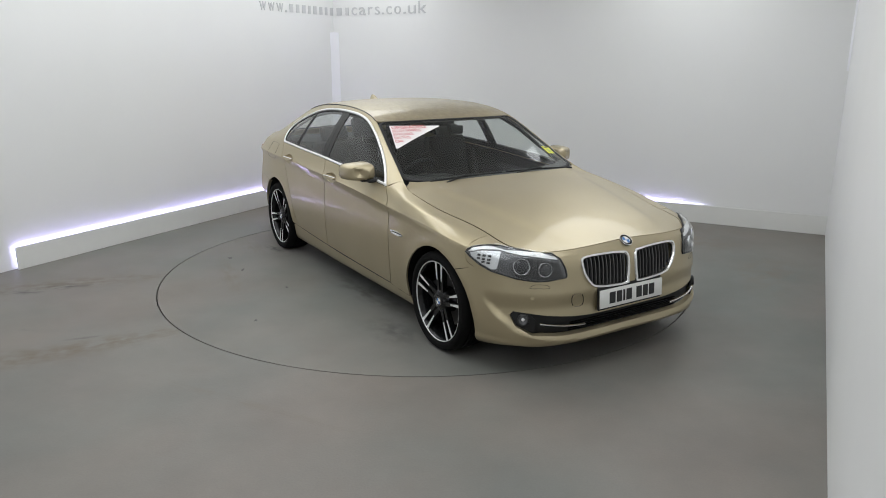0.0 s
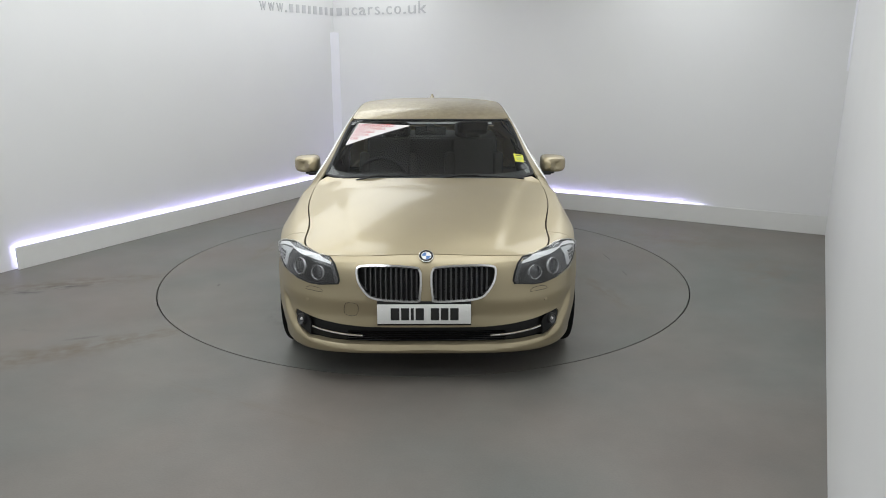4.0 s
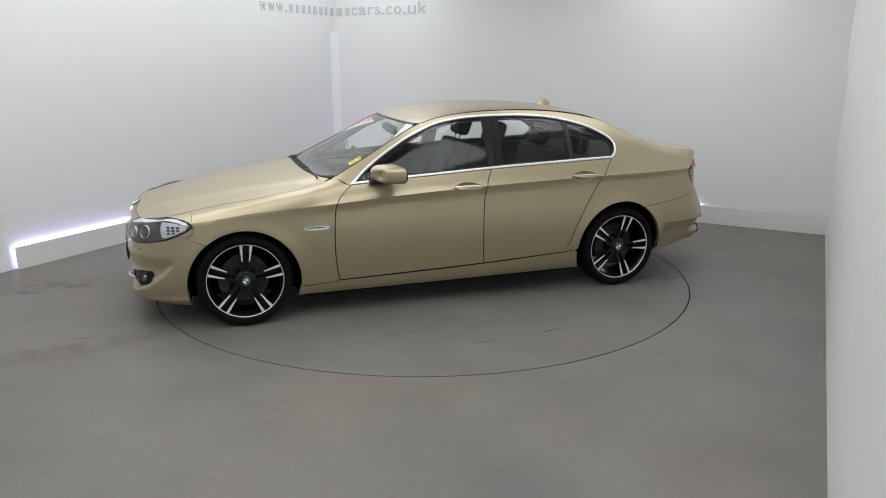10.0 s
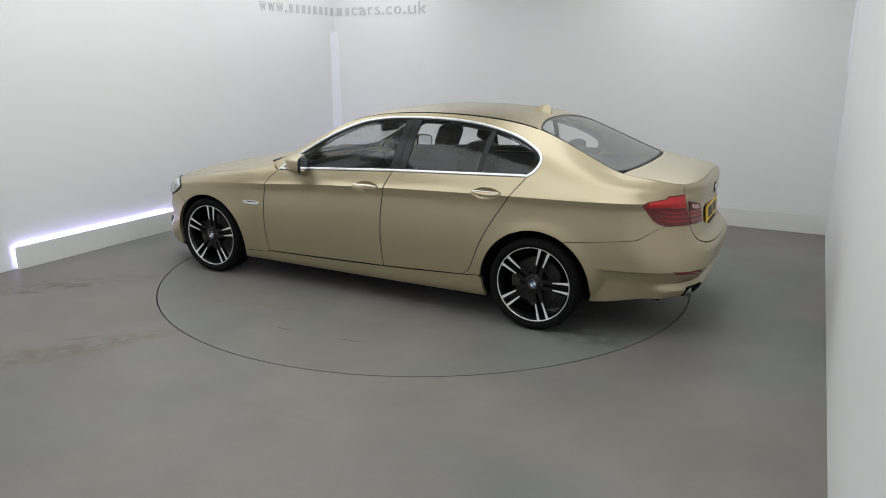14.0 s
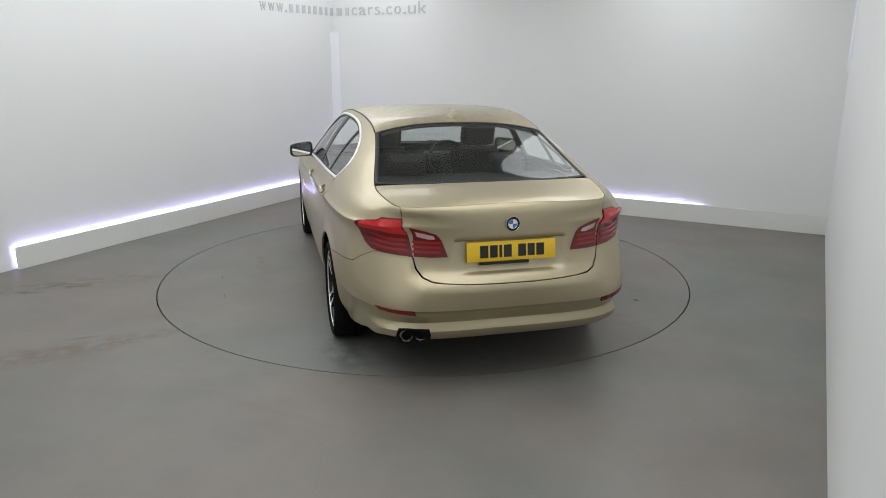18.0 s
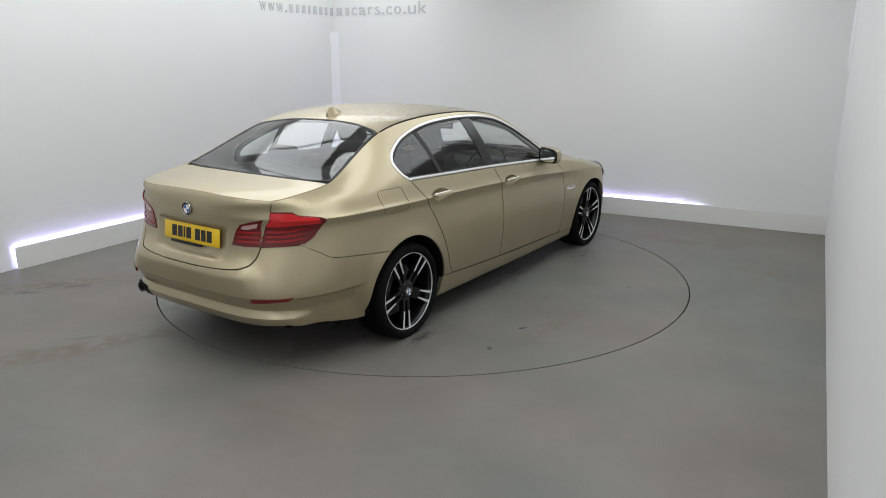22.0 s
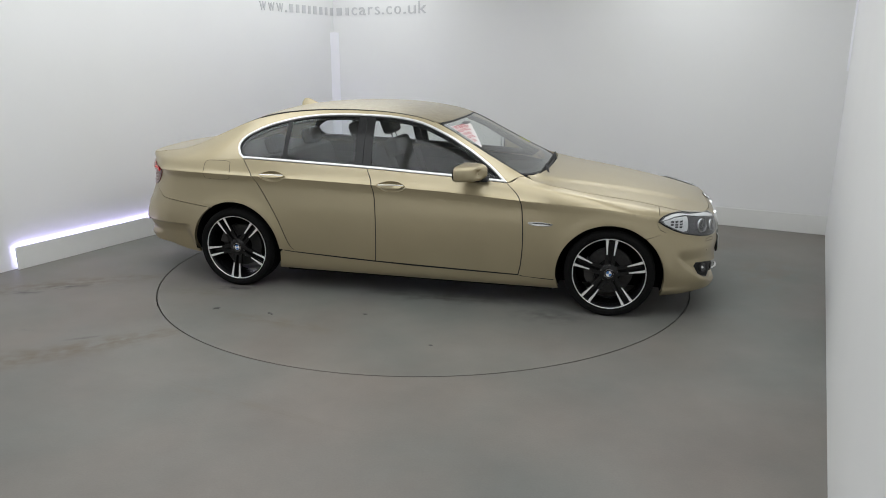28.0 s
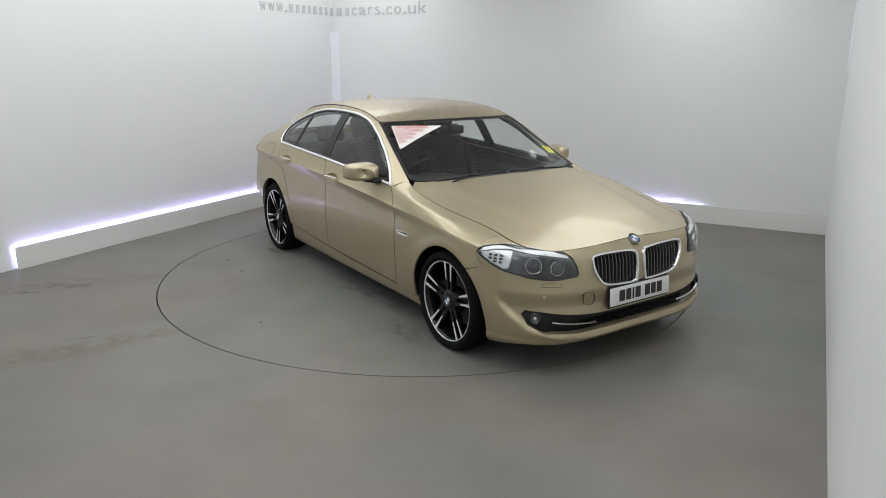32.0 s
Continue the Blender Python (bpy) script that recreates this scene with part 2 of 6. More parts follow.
def prism(bm, plan, z0, z1, bevel=0.0):
    """An upright prism over a plan of points."""
    a = [bm.verts.new((p[0], p[1], z0)) for p in plan]
    b = [bm.verts.new((p[0], p[1], z1)) for p in plan]
    n = len(plan)
    fs = [bm.faces.new(a[::-1]), bm.faces.new(b)] + [bm.faces.new((a[i], a[(i + 1) % n], b[(i + 1) % n], b[i])) for i in range(n)]
    bmesh.ops.recalc_face_normals(bm, faces=fs)
    if bevel:
        bmesh.ops.bevel(bm, geom=list({e for f in fs for e in f.edges}), offset=bevel, segments=2, affect="EDGES")


def run(a, b, out, t0, t1):
    """The plan of a strip along a-b, from t0 to t1 metres towards out."""
    return [a + out * t0, b + out * t0, b + out * t1, a + out * t1]


# ---- the bay ----
OUT_L = Vector((-ALONG_L.y, ALONG_L.x, 0))
OUT_B = Vector((-ALONG_B.y, ALONG_B.x, 0))
OUT_R = Vector((-ALONG_R.y, ALONG_R.x, 0))
GAP = 0.05                                 # plinth face to wall
WALL_CORNER = CORNER + OUT_L * GAP + OUT_B * GAP
LEFT_FAR = CORNER - ALONG_L * 10 + OUT_L * GAP
RIGHT_FAR = RIGHT + ALONG_R * 10 + OUT_B * 0
BACK_END = RIGHT + OUT_B * GAP


def setting(name, bm, mat, label, category):
    ob = new(name, mesh_from(bm, name, mat, False))
    return tagged(ob, label, category, kind="structure")


def build_bay():
    # The front wall is unseen: added behind the camera to close and brighten the bay.
    for name, a, b, out in (("wall_left", LEFT_FAR, WALL_CORNER + ALONG_L * 0.0, OUT_L), ("wall_back", WALL_CORNER - ALONG_B * 0.15, BACK_END + ALONG_B * 0.15, OUT_B),
                            ("wall_right", RIGHT + OUT_B * GAP, RIGHT_FAR, OUT_R), ("wall_unseen_front", RIGHT_FAR - ALONG_B * 0.0, LEFT_FAR, ALONG_R)):
        bm = bmesh.new()
        prism(bm, run(a, b, out, 0.0, 0.15), 0, CEILING)
        setting(name, bm, WALL, "plain matt white painted studio wall", "wall")
    bm = bmesh.new()
    prism(bm, [WALL_CORNER + OUT_L * 0.3 + OUT_B * 0.3, BACK_END + ALONG_B * 0.3 + OUT_B * 0.3, RIGHT_FAR + OUT_R * 0.3, LEFT_FAR + OUT_L * 0.3], CEILING, CEILING + 0.1)
    setting("ceiling", bm, CEIL, "plain white flat studio ceiling", "ceiling")
    # the floor, one sheet with a round hole for the turntable
    bm = bmesh.new()
    n = 160
    ring = [Vector((math.cos(2 * math.pi * i / n), math.sin(2 * math.pi * i / n), 0)) for i in range(n)]
    inner = [bm.verts.new(r * (TABLE_R + 0.006)) for r in ring]
    deep = [bm.verts.new(r * (TABLE_R + 0.006) - Vector((0, 0, 0.06))) for r in ring]
    outer = [bm.verts.new(r * 14) for r in ring]
    for i in range(n):
        j = (i + 1) % n
        bm.faces.new((inner[i], outer[i], outer[j], inner[j]))
        bm.faces.new((deep[i], inner[i], inner[j], deep[j]))
    patches = [(-2.95, -0.47, 0.30, 0.10, 14, (0.035, 0.033, 0.031), 1.0), (-3.22, -0.62, 0.22, 0.08, 5, (0.06, 0.056, 0.052), 0.95), (-2.30, -1.60, 0.14, 0.03, 20, (0.06, 0.052, 0.045), 0.9),
              (-2.1, -1.68, 0.8, 0.17, 30, (0.135, 0.104, 0.072), 0.9), (-2.9, -0.38, 1.1, 0.20, 16, (0.130, 0.102, 0.074), 0.9),
              (-2.75, -1.45, 0.07, 0.04, 0, (0.10, 0.10, 0.10), 0.8), (-1.0, -2.55, 0.9, 0.05, -28, (0.16, 0.137, 0.11), 0.5),
              (-2.6, -1.95, 0.8, 0.22, 20, (0.135, 0.106, 0.074), 0.9), (2.6, 1.0, 0.9, 0.5, -25, (0.165, 0.125, 0.10), 0.6), (3.0, -0.2, 0.8, 0.4, 60, (0.165, 0.128, 0.10), 0.5)]
    setting("floor", bm, floor_paint("grey_floor_paint", patches), "smooth grey painted concrete floor with brown tyre stains", "floor")
    bm = bmesh.new()
    bmesh.ops.create_circle(bm, cap_ends=True, segments=96, radius=TABLE_R + 0.05, matrix=Matrix.Translation((0, 0, -0.06)))
    setting("turntable_pit", bm, DARK_GAP, "dark shallow pit under the turntable", "pit")
    # plinths: a low board in front of each wall, a light strip behind it
    corner_in = CORNER
    for name, a, b, out, end in (("plinth_left", LEFT_END, corner_in, OUT_L, LEFT_END), ("plinth_back", corner_in, RIGHT, OUT_B, None)):
        bm = bmesh.new()
        prism(bm, run(a, b, out, 0.0, 0.02), 0, 0.203, 0.002)
        setting(name, bm, PLINTH, "low white painted plinth board with a light strip behind", "plinth")
    for name, a, b, out in (("led_strip", LEFT_END + ALONG_L * 0.012, corner_in - ALONG_L * 0.03, OUT_L), ("led_strip", corner_in + ALONG_B * 0.06, in_bay(4.80, 0), OUT_B)):
        bm = bmesh.new()
        prism(bm, run(a, b, out, 0.024, 0.034), 0.178, 0.196)
        tagged(new(name, mesh_from(bm, name, LED, False)), "cool white light strip glowing behind the plinth", "light strip", group="plinth light strips")
    bm = bmesh.new()
    prism(bm, run(in_bay(4.80, 0), in_bay(5.02, 0), OUT_B, 0.024, 0.034), 0.168, 0.186)
    tagged(new("led_strip", mesh_from(bm, "led_strip", LED_WEAK, False)), "dim last piece of the cool light strip", "light strip", group="plinth light strips")
    bm = bmesh.new()
    prism(bm, run(LEFT_END + ALONG_L * 0.006, LEFT_END + ALONG_L * 0.012, OUT_L, 0.026, 0.036), 0.02, 0.165)
    tagged(new("led_strip", mesh_from(bm, "led_strip", LED_WEAK, False)), "short upright cool light strip at the plinth end", "light strip", group="plinth light strips")
    # slim prisms in two wall corners; their emission puts the corner glow into the material
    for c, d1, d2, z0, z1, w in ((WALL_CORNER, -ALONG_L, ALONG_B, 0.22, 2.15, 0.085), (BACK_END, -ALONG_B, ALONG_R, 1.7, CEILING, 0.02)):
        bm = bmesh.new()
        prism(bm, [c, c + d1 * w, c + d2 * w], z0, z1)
        tagged(new("corner_glow", mesh_from(bm, "corner_glow", CORNER_GLOW, False)), "slim white corner fillet with an added faint glow", "light strip", group="corner lights")
    # ceiling panels
    bm = bmesh.new()
    for lo, hi in (((-0.76, -1.47, -0.03), (0.76, -1.45, 0)), ((-0.76, 1.45, -0.03), (0.76, 1.47, 0)), ((-0.76, -1.45, -0.03), (-0.74, 1.45, 0)), ((0.74, -1.45, -0.03), (0.76, 1.45, 0))):
        box(bm, lo, hi)
    first = None
    turn = math.degrees(math.atan2(ALONG_B.y, ALONG_B.x))
    for a, b, share in PANELS:
        p = in_bay(a, b, CEILING)
        m = pose(p.x, p.y, p.z, 0, 0, turn)
        if first is None:
            first = tagged(new("ceiling_light"), "flat white rectangular panel light on the ceiling", "ceiling light", group="ceiling lights")
            part("frame", bm, PLINTH, first, smooth=False)
            bm = bmesh.new()
            box(bm, (-0.74, -1.45, -0.012), (0.74, 1.45, -0.004))
            part("diffuser", bm, DIFFUSER, first, smooth=False)
            first.matrix_basis = m
        else:
            copy_thing(first, m)
        lamp = bpy.data.lights.new("panel_lamp", "AREA")
        lamp.shape, lamp.size, lamp.size_y, lamp.energy, lamp.color = "RECTANGLE", 1.46, 2.88, PANEL_W * share, (0.95, 0.985, 1.0)
        ob = new("panel_lamp", lamp)
        ob.matrix_world = pose(p.x, p.y, p.z - 0.02, 0, 0, turn)
    # small square fill lamps, added over the turntable to brighten the car from above
    small = None
    for a, b in FILL_LAMPS:
        p = in_bay(a, b, CEILING)
        m = pose(p.x, p.y, p.z, 0, 0, turn)
        if small is None:
            small = tagged(new("ceiling_light"), "small square white fill lamp added on the ceiling", "ceiling light", group="small ceiling lamps")
            bm = bmesh.new()
            for lo, hi in (((-0.47, -0.47, -0.03), (0.47, -0.45, 0)), ((-0.47, 0.45, -0.03), (0.47, 0.47, 0)), ((-0.47, -0.45, -0.03), (-0.45, 0.45, 0)), ((0.45, -0.45, -0.03), (0.47, 0.45, 0))):
                box(bm, lo, hi)
            part("frame", bm, PLINTH, small, smooth=False)
            bm = bmesh.new()
            box(bm, (-0.45, -0.45, -0.012), (0.45, 0.45, -0.004))
            part("diffuser", bm, DIFFUSER, small, smooth=False)
            small.matrix_basis = m
        else:
            copy_thing(small, m)
        lamp = bpy.data.lights.new("fill_lamp", "AREA")
        lamp.shape, lamp.size, lamp.size_y, lamp.energy, lamp.color = "RECTANGLE", 0.88, 0.88, FILL_W, (0.95, 0.985, 1.0)
        ob = new("fill_lamp", lamp)
        ob.matrix_world = pose(p.x, p.y, p.z - 0.02, 0, 0, turn)


def glyph(ch):
    """One letter of the built-in font as a flat mesh in x and y, and its box."""
    cu = bpy.data.curves.new("letter", "FONT")
    cu.body, cu.size, cu.resolution_u, cu.extrude = ch, 1.0, 3, 0.0
    tmp = bpy.data.objects.new("letter", cu)
    me = bpy.data.meshes.new_from_object(tmp)
    bpy.data.objects.remove(tmp)
    bm = bmesh.new()
    bm.from_mesh(me)
    bpy.data.meshes.remove(me)
    xs, ys = [v.co.x for v in bm.verts], [v.co.y for v in bm.verts]
    return bm, min(xs), max(xs), min(ys), max(ys)


def wall_sign():
    """Raised grey sign letters that run round the corner; the trader's own name stands as plain bars."""
    text = "www.          cars.co.uk"
    widths = [11, 11, 12, 3, 9, 8, 9, 6, 9, 8, 7, 9, 11, 7, 8, 10, 7, 7, 3, 8, 10, 3, 11, 12]
    sign = tagged(new("wall_sign"), "raised grey web address lettering round the wall corner", "sign")
    total = sum(widths) + 3.2 * (len(widths) - 1)
    length_l, length_b = 1.47, 1.47
    scale = (length_l + length_b) / total
    x_bm, _, _, x_lo, x_hi = glyph("x")
    x_bm.free()
    size = 0.100 / (x_hi - x_lo)
    foot = 2.372
    s = -length_l
    for w, ch in zip(widths, text):
        u, half = s + w * scale / 2, w * scale * 0.48
        base, along, out = (WALL_CORNER + ALONG_L * u, ALONG_L, OUT_L) if u < 0 else (WALL_CORNER + ALONG_B * u, ALONG_B, OUT_B)
        if ch == " ":
            bm = bmesh.new()
            prism(bm, run(base - along * half * 0.7, base + along * half * 0.7, out, -0.008, 0.0), foot, foot + 0.100)
            part("letter_bar", bm, GREY_METAL, sign, smooth=False)
        else:
            bm, x0, x1, y0, y1 = glyph(ch)
            for f in bmesh.ops.extrude_face_region(bm, geom=bm.faces[:])["geom"]:
                if isinstance(f, bmesh.types.BMVert):
                    f.co.z = 0.008
            for v in bm.verts:
                v.co = base + along * ((v.co.x - x0) / (x1 - x0) * 2 - 1) * half + Vector((0, 0, foot + v.co.y * size)) - out * v.co.z
            bmesh.ops.recalc_face_normals(bm, faces=bm.faces[:])
            part("letter", bm, GREY_METAL, sign, smooth=False)
        s += (w + 3.2) * scale
    return sign


build_bay()
wall_sign()


def build_turntable():
    table = tagged(new("turntable"), "round grey painted turntable flush with the floor", "turntable")
    bm = bmesh.new()
    n = 160
    top = [bm.verts.new((TABLE_R * math.cos(2 * math.pi * i / n) - 0.004 * math.cos(2 * math.pi * i / n), (TABLE_R - 0.004) * math.sin(2 * math.pi * i / n), 0)) for i in range(n)]
    low = [bm.verts.new(v.co - Vector((0, 0, 0.05))) for v in top]
    bm.faces.new(top)
    for i in range(n):
        bm.faces.new((low[i], low[(i + 1) % n], top[(i + 1) % n], top[i]))
    patches = [(-1.3, -0.9, 0.5, 0.22, 0, (0.10, 0.095, 0.09), 0.45), (1.5, 0.9, 0.5, 0.2, 0, (0.12, 0.115, 0.11), 0.4), (-1.7, 0.9, 0.5, 0.25, 0, (0.06, 0.058, 0.055), 0.7),
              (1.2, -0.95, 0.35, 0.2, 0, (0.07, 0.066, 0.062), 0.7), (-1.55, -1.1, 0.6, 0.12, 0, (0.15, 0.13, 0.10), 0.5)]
    # Dirt; the first four also put shade under the car into the colour.
    patches += [(0.35, -0.75, 0.85, 0.16, 4, (0.075, 0.068, 0.06), 0.8), (-0.45, 0.82, 0.9, 0.17, -6, (0.08, 0.072, 0.064), 0.75), (-1.45, -0.25, 0.45, 0.2, 60, (0.06, 0.056, 0.052), 0.8),
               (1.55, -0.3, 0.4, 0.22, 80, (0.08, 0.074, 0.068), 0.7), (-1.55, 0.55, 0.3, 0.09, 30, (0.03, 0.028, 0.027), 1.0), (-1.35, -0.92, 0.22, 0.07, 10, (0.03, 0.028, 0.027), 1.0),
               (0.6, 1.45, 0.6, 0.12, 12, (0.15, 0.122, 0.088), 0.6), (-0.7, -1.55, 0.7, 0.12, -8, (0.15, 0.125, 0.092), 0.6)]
    part("plate", bm, floor_paint("turntable_paint", patches), table, smooth=False)
    ink = grain(material("dark_scuff", (0.085, 0.082, 0.08), 0.6), 40, 0.4)
    rnd = random.Random(4)
    for x, y, lx, ly, turn in ((-1.24, -1.40, 0.030, 0.018, 20), (-0.80, -1.41, 0.035, 0.012, -30), (-0.12, -1.25, 0.02, 0.01, 0), (0.15, 1.75, 0.07, 0.0022, 2), (-0.38, 1.71, 0.09, 0.0022, 8), (0.5, -1.7, 0.015, 0.01, 0)):
        bm = bmesh.new()
        c = [(x + lx * math.cos(k / 14 * 2 * math.pi) * rnd.uniform(0.75, 1.1), y + ly * math.sin(k / 14 * 2 * math.pi) * rnd.uniform(0.7, 1.1)) for k in range(14)]
        ctr, tm = Vector((x, y, 0)), Matrix.Rotation(radians(turn), 3, "Z")
        prism(bm, [ctr + tm @ (Vector((*q, 0)) - ctr) for q in c], 0.0005, 0.0022)
        part("scuff_mark", bm, ink, table, smooth=False)
    return table


turntable = build_turntable()


# ---- the car: x forward, y to its left, z up; the axles lie 1.484 m before and behind the origin ----
def spline(pts):
    """A natural cubic spline through (x, value) points, held level-sloped beyond its ends."""
    pts = sorted(pts)
    x, y = np.array([p[0] for p in pts], float), np.array([p[1] for p in pts], float)
    n, h = len(x), np.diff(x)
    a, r = np.eye(n), np.zeros(n)
    for i in range(1, n - 1):
        a[i, i - 1:i + 2] = h[i - 1], 2 * (h[i - 1] + h[i]), h[i]
        r[i] = 6 * ((y[i + 1] - y[i]) / h[i] - (y[i] - y[i - 1]) / h[i - 1])
    m = np.linalg.solve(a, r)

    def f(q):
        q = np.clip(np.asarray(q, float), x[0], x[-1])
        i = np.clip(np.searchsorted(x, q) - 1, 0, n - 2)
        d, e, k = x[i + 1] - q, q - x[i], h[i]
        return (m[i] * d ** 3 + m[i + 1] * e ** 3) / (6 * k) + (y[i] / k - m[i] * k / 6) * d + (y[i + 1] / k - m[i + 1] * k / 6) * e
    return f


def smooth_step(a, b, x):
    t = np.clip((x - a) / (b - a), 0, 1)
    return t * t * (3 - 2 * t)


HUB_F, HUB_R, HUB_Z = 1.484, -1.484, 0.3235
plan_w = spline([(2.4, 0.908), (1.9, 0.920), (1.48, 0.926), (1.0, 0.924), (0.5, 0.927), (0, 0.930), (-0.5, 0.930), (-1.0, 0.928), (-1.48, 0.924), (-1.9, 0.896), (-2.2, 0.853), (-2.6, 0.820)])
crease_z = spline([(2.4, 0.690), (2.0, 0.725), (1.8, 0.752), (1.4, 0.800), (1.15, 0.813), (0.85, 0.828), (0.42, 0.858), (0, 0.879), (-0.41, 0.896), (-0.82, 0.908), (-1.22, 0.918), (-1.62, 0.925), (-2.02, 0.931), (-2.6, 0.936)])
hood_z = spline([(2.4, 0.715), (2.2, 0.735), (2.1, 0.750), (2.0, 0.768), (1.8, 0.805), (1.6, 0.842), (1.4, 0.873), (1.2, 0.905), (1.0, 0.938), (0.8, 0.965)])
hood_y = spline([(2.4, 0.86), (2.1, 0.86), (2.0, 0.85), (1.8, 0.805), (1.6, 0.792), (1.4, 0.800), (1.2, 0.806), (1.0, 0.808), (0.8, 0.805)])
belt_z = spline([(1.1, 0.925), (0.95, 0.934), (0.733, 0.946), (0.433, 0.968), (0.011, 0.992), (-0.406, 1.014), (-0.817, 1.029), (-1.224, 1.043), (-1.4, 1.047), (-1.7, 1.043), (-2.0, 1.028), (-2.3, 1.000), (-2.6, 0.970)])
belt_y = spline([(1.1, 0.845), (0.9, 0.855), (0.733, 0.863), (0.4, 0.867), (0, 0.869), (-0.8, 0.867), (-1.3, 0.856), (-1.6, 0.838), (-1.97, 0.804), (-2.2, 0.782), (-2.4, 0.782), (-2.6, 0.785)])
rail_z = spline([(1.1, 0.925), (0.95, 0.950), (0.8, 1.008), (0.7, 1.058), (0.45, 1.190), (0.25, 1.297), (0.12, 1.353), (-0.1, 1.402), (-0.3, 1.421), (-0.55, 1.428), (-0.9, 1.416), (-1.15, 1.389), (-1.4, 1.335), (-1.6, 1.258),
                 (-1.8, 1.170), (-1.97, 1.103), (-2.1, 1.078), (-2.3, 1.050), (-2.45, 1.025), (-2.6, 1.005)])
rail_y = spline([(1.1, 0.812), (0.95, 0.800), (0.7, 0.752), (0.45, 0.704), (0.25, 0.662), (0.12, 0.636), (-0.1, 0.614), (-0.3, 0.604), (-0.55, 0.596), (-0.9, 0.582), (-1.15, 0.575), (-1.4, 0.581), (-1.6, 0.611), (-1.8, 0.650),
                 (-1.97, 0.682), (-2.1, 0.699), (-2.2, 0.715), (-2.3, 0.755), (-2.4, 0.805), (-2.6, 0.825)])
centre_z = spline([(2.4, 0.700), (2.25, 0.745), (2.12, 0.784), (2.0, 0.815), (1.8, 0.860), (1.6, 0.897), (1.4, 0.929), (1.2, 0.956), (1.05, 0.976), (0.97, 0.989), (0.9, 1.011), (0.6, 1.152), (0.366, 1.272), (0.172, 1.366), (0.028, 1.411),
                   (-0.162, 1.443), (-0.35, 1.458), (-0.586, 1.463), (-0.819, 1.459), (-1.05, 1.442), (-1.285, 1.402), (-1.379, 1.370), (-1.567, 1.297), (-1.756, 1.220), (-1.946, 1.138), (-2.02, 1.112), (-2.11, 1.099), (-2.3, 1.086), (-2.38, 1.077), (-2.44, 1.061), (-2.50, 1.030), (-2.55, 0.985)])
nose_x = spline([(0.10, 2.12), (0.17, 2.18), (0.20, 2.225), (0.26, 2.270), (0.34, 2.283), (0.42, 2.276), (0.50, 2.268), (0.60, 2.258), (0.70, 2.238), (0.74, 2.213), (0.765, 2.182), (0.785, 2.135), (0.81, 2.05), (0.9, 1.80)])
tail_x = spline([(0.15, -2.36), (0.25, -2.44), (0.32, -2.505), (0.40, -2.545), (0.50, -2.566), (0.58, -2.574), (0.63, -2.566), (0.68, -2.520), (0.75, -2.492), (0.85, -2.486), (0.93, -2.488), (0.99, -2.487), (1.03, -2.475), (1.07, -2.435), (1.15, -2.30)])
NOSE_L, TAIL_L = 0.62, 0.47
nose_n = spline([(0.1, 5.4), (0.3, 5.2), (0.45, 4.3), (0.58, 3.7), (0.7, 3.6), (0.9, 3.6)])
tail_c = spline([(0.15, -2.36), (0.25, -2.44), (0.32, -2.505), (0.40, -2.543), (0.50, -2.562), (0.58, -2.555), (0.68, -2.525), (0.78, -2.496), (0.85, -2.486), (0.93, -2.488), (0.99, -2.487), (1.03, -2.475), (1.07, -2.435), (1.15, -2.30)])
tail_n = spline([(0.1, 5.2), (0.3, 5.0), (0.5, 4.3), (0.60, 3.6), (0.69, 3.2), (0.77, 2.92), (0.85, 2.8), (0.94, 2.87), (1.0, 3.2), (1.05, 3.5), (1.09, 3.7), (1.2, 3.8)])
LOWER = [(0.12, 0.11), (0.165, 0.065), (0.20, 0.042), (0.26, 0.028), (0.34, 0.019), (0.46, 0.006), (0.58, 0.001), (0.66, 0.003)]


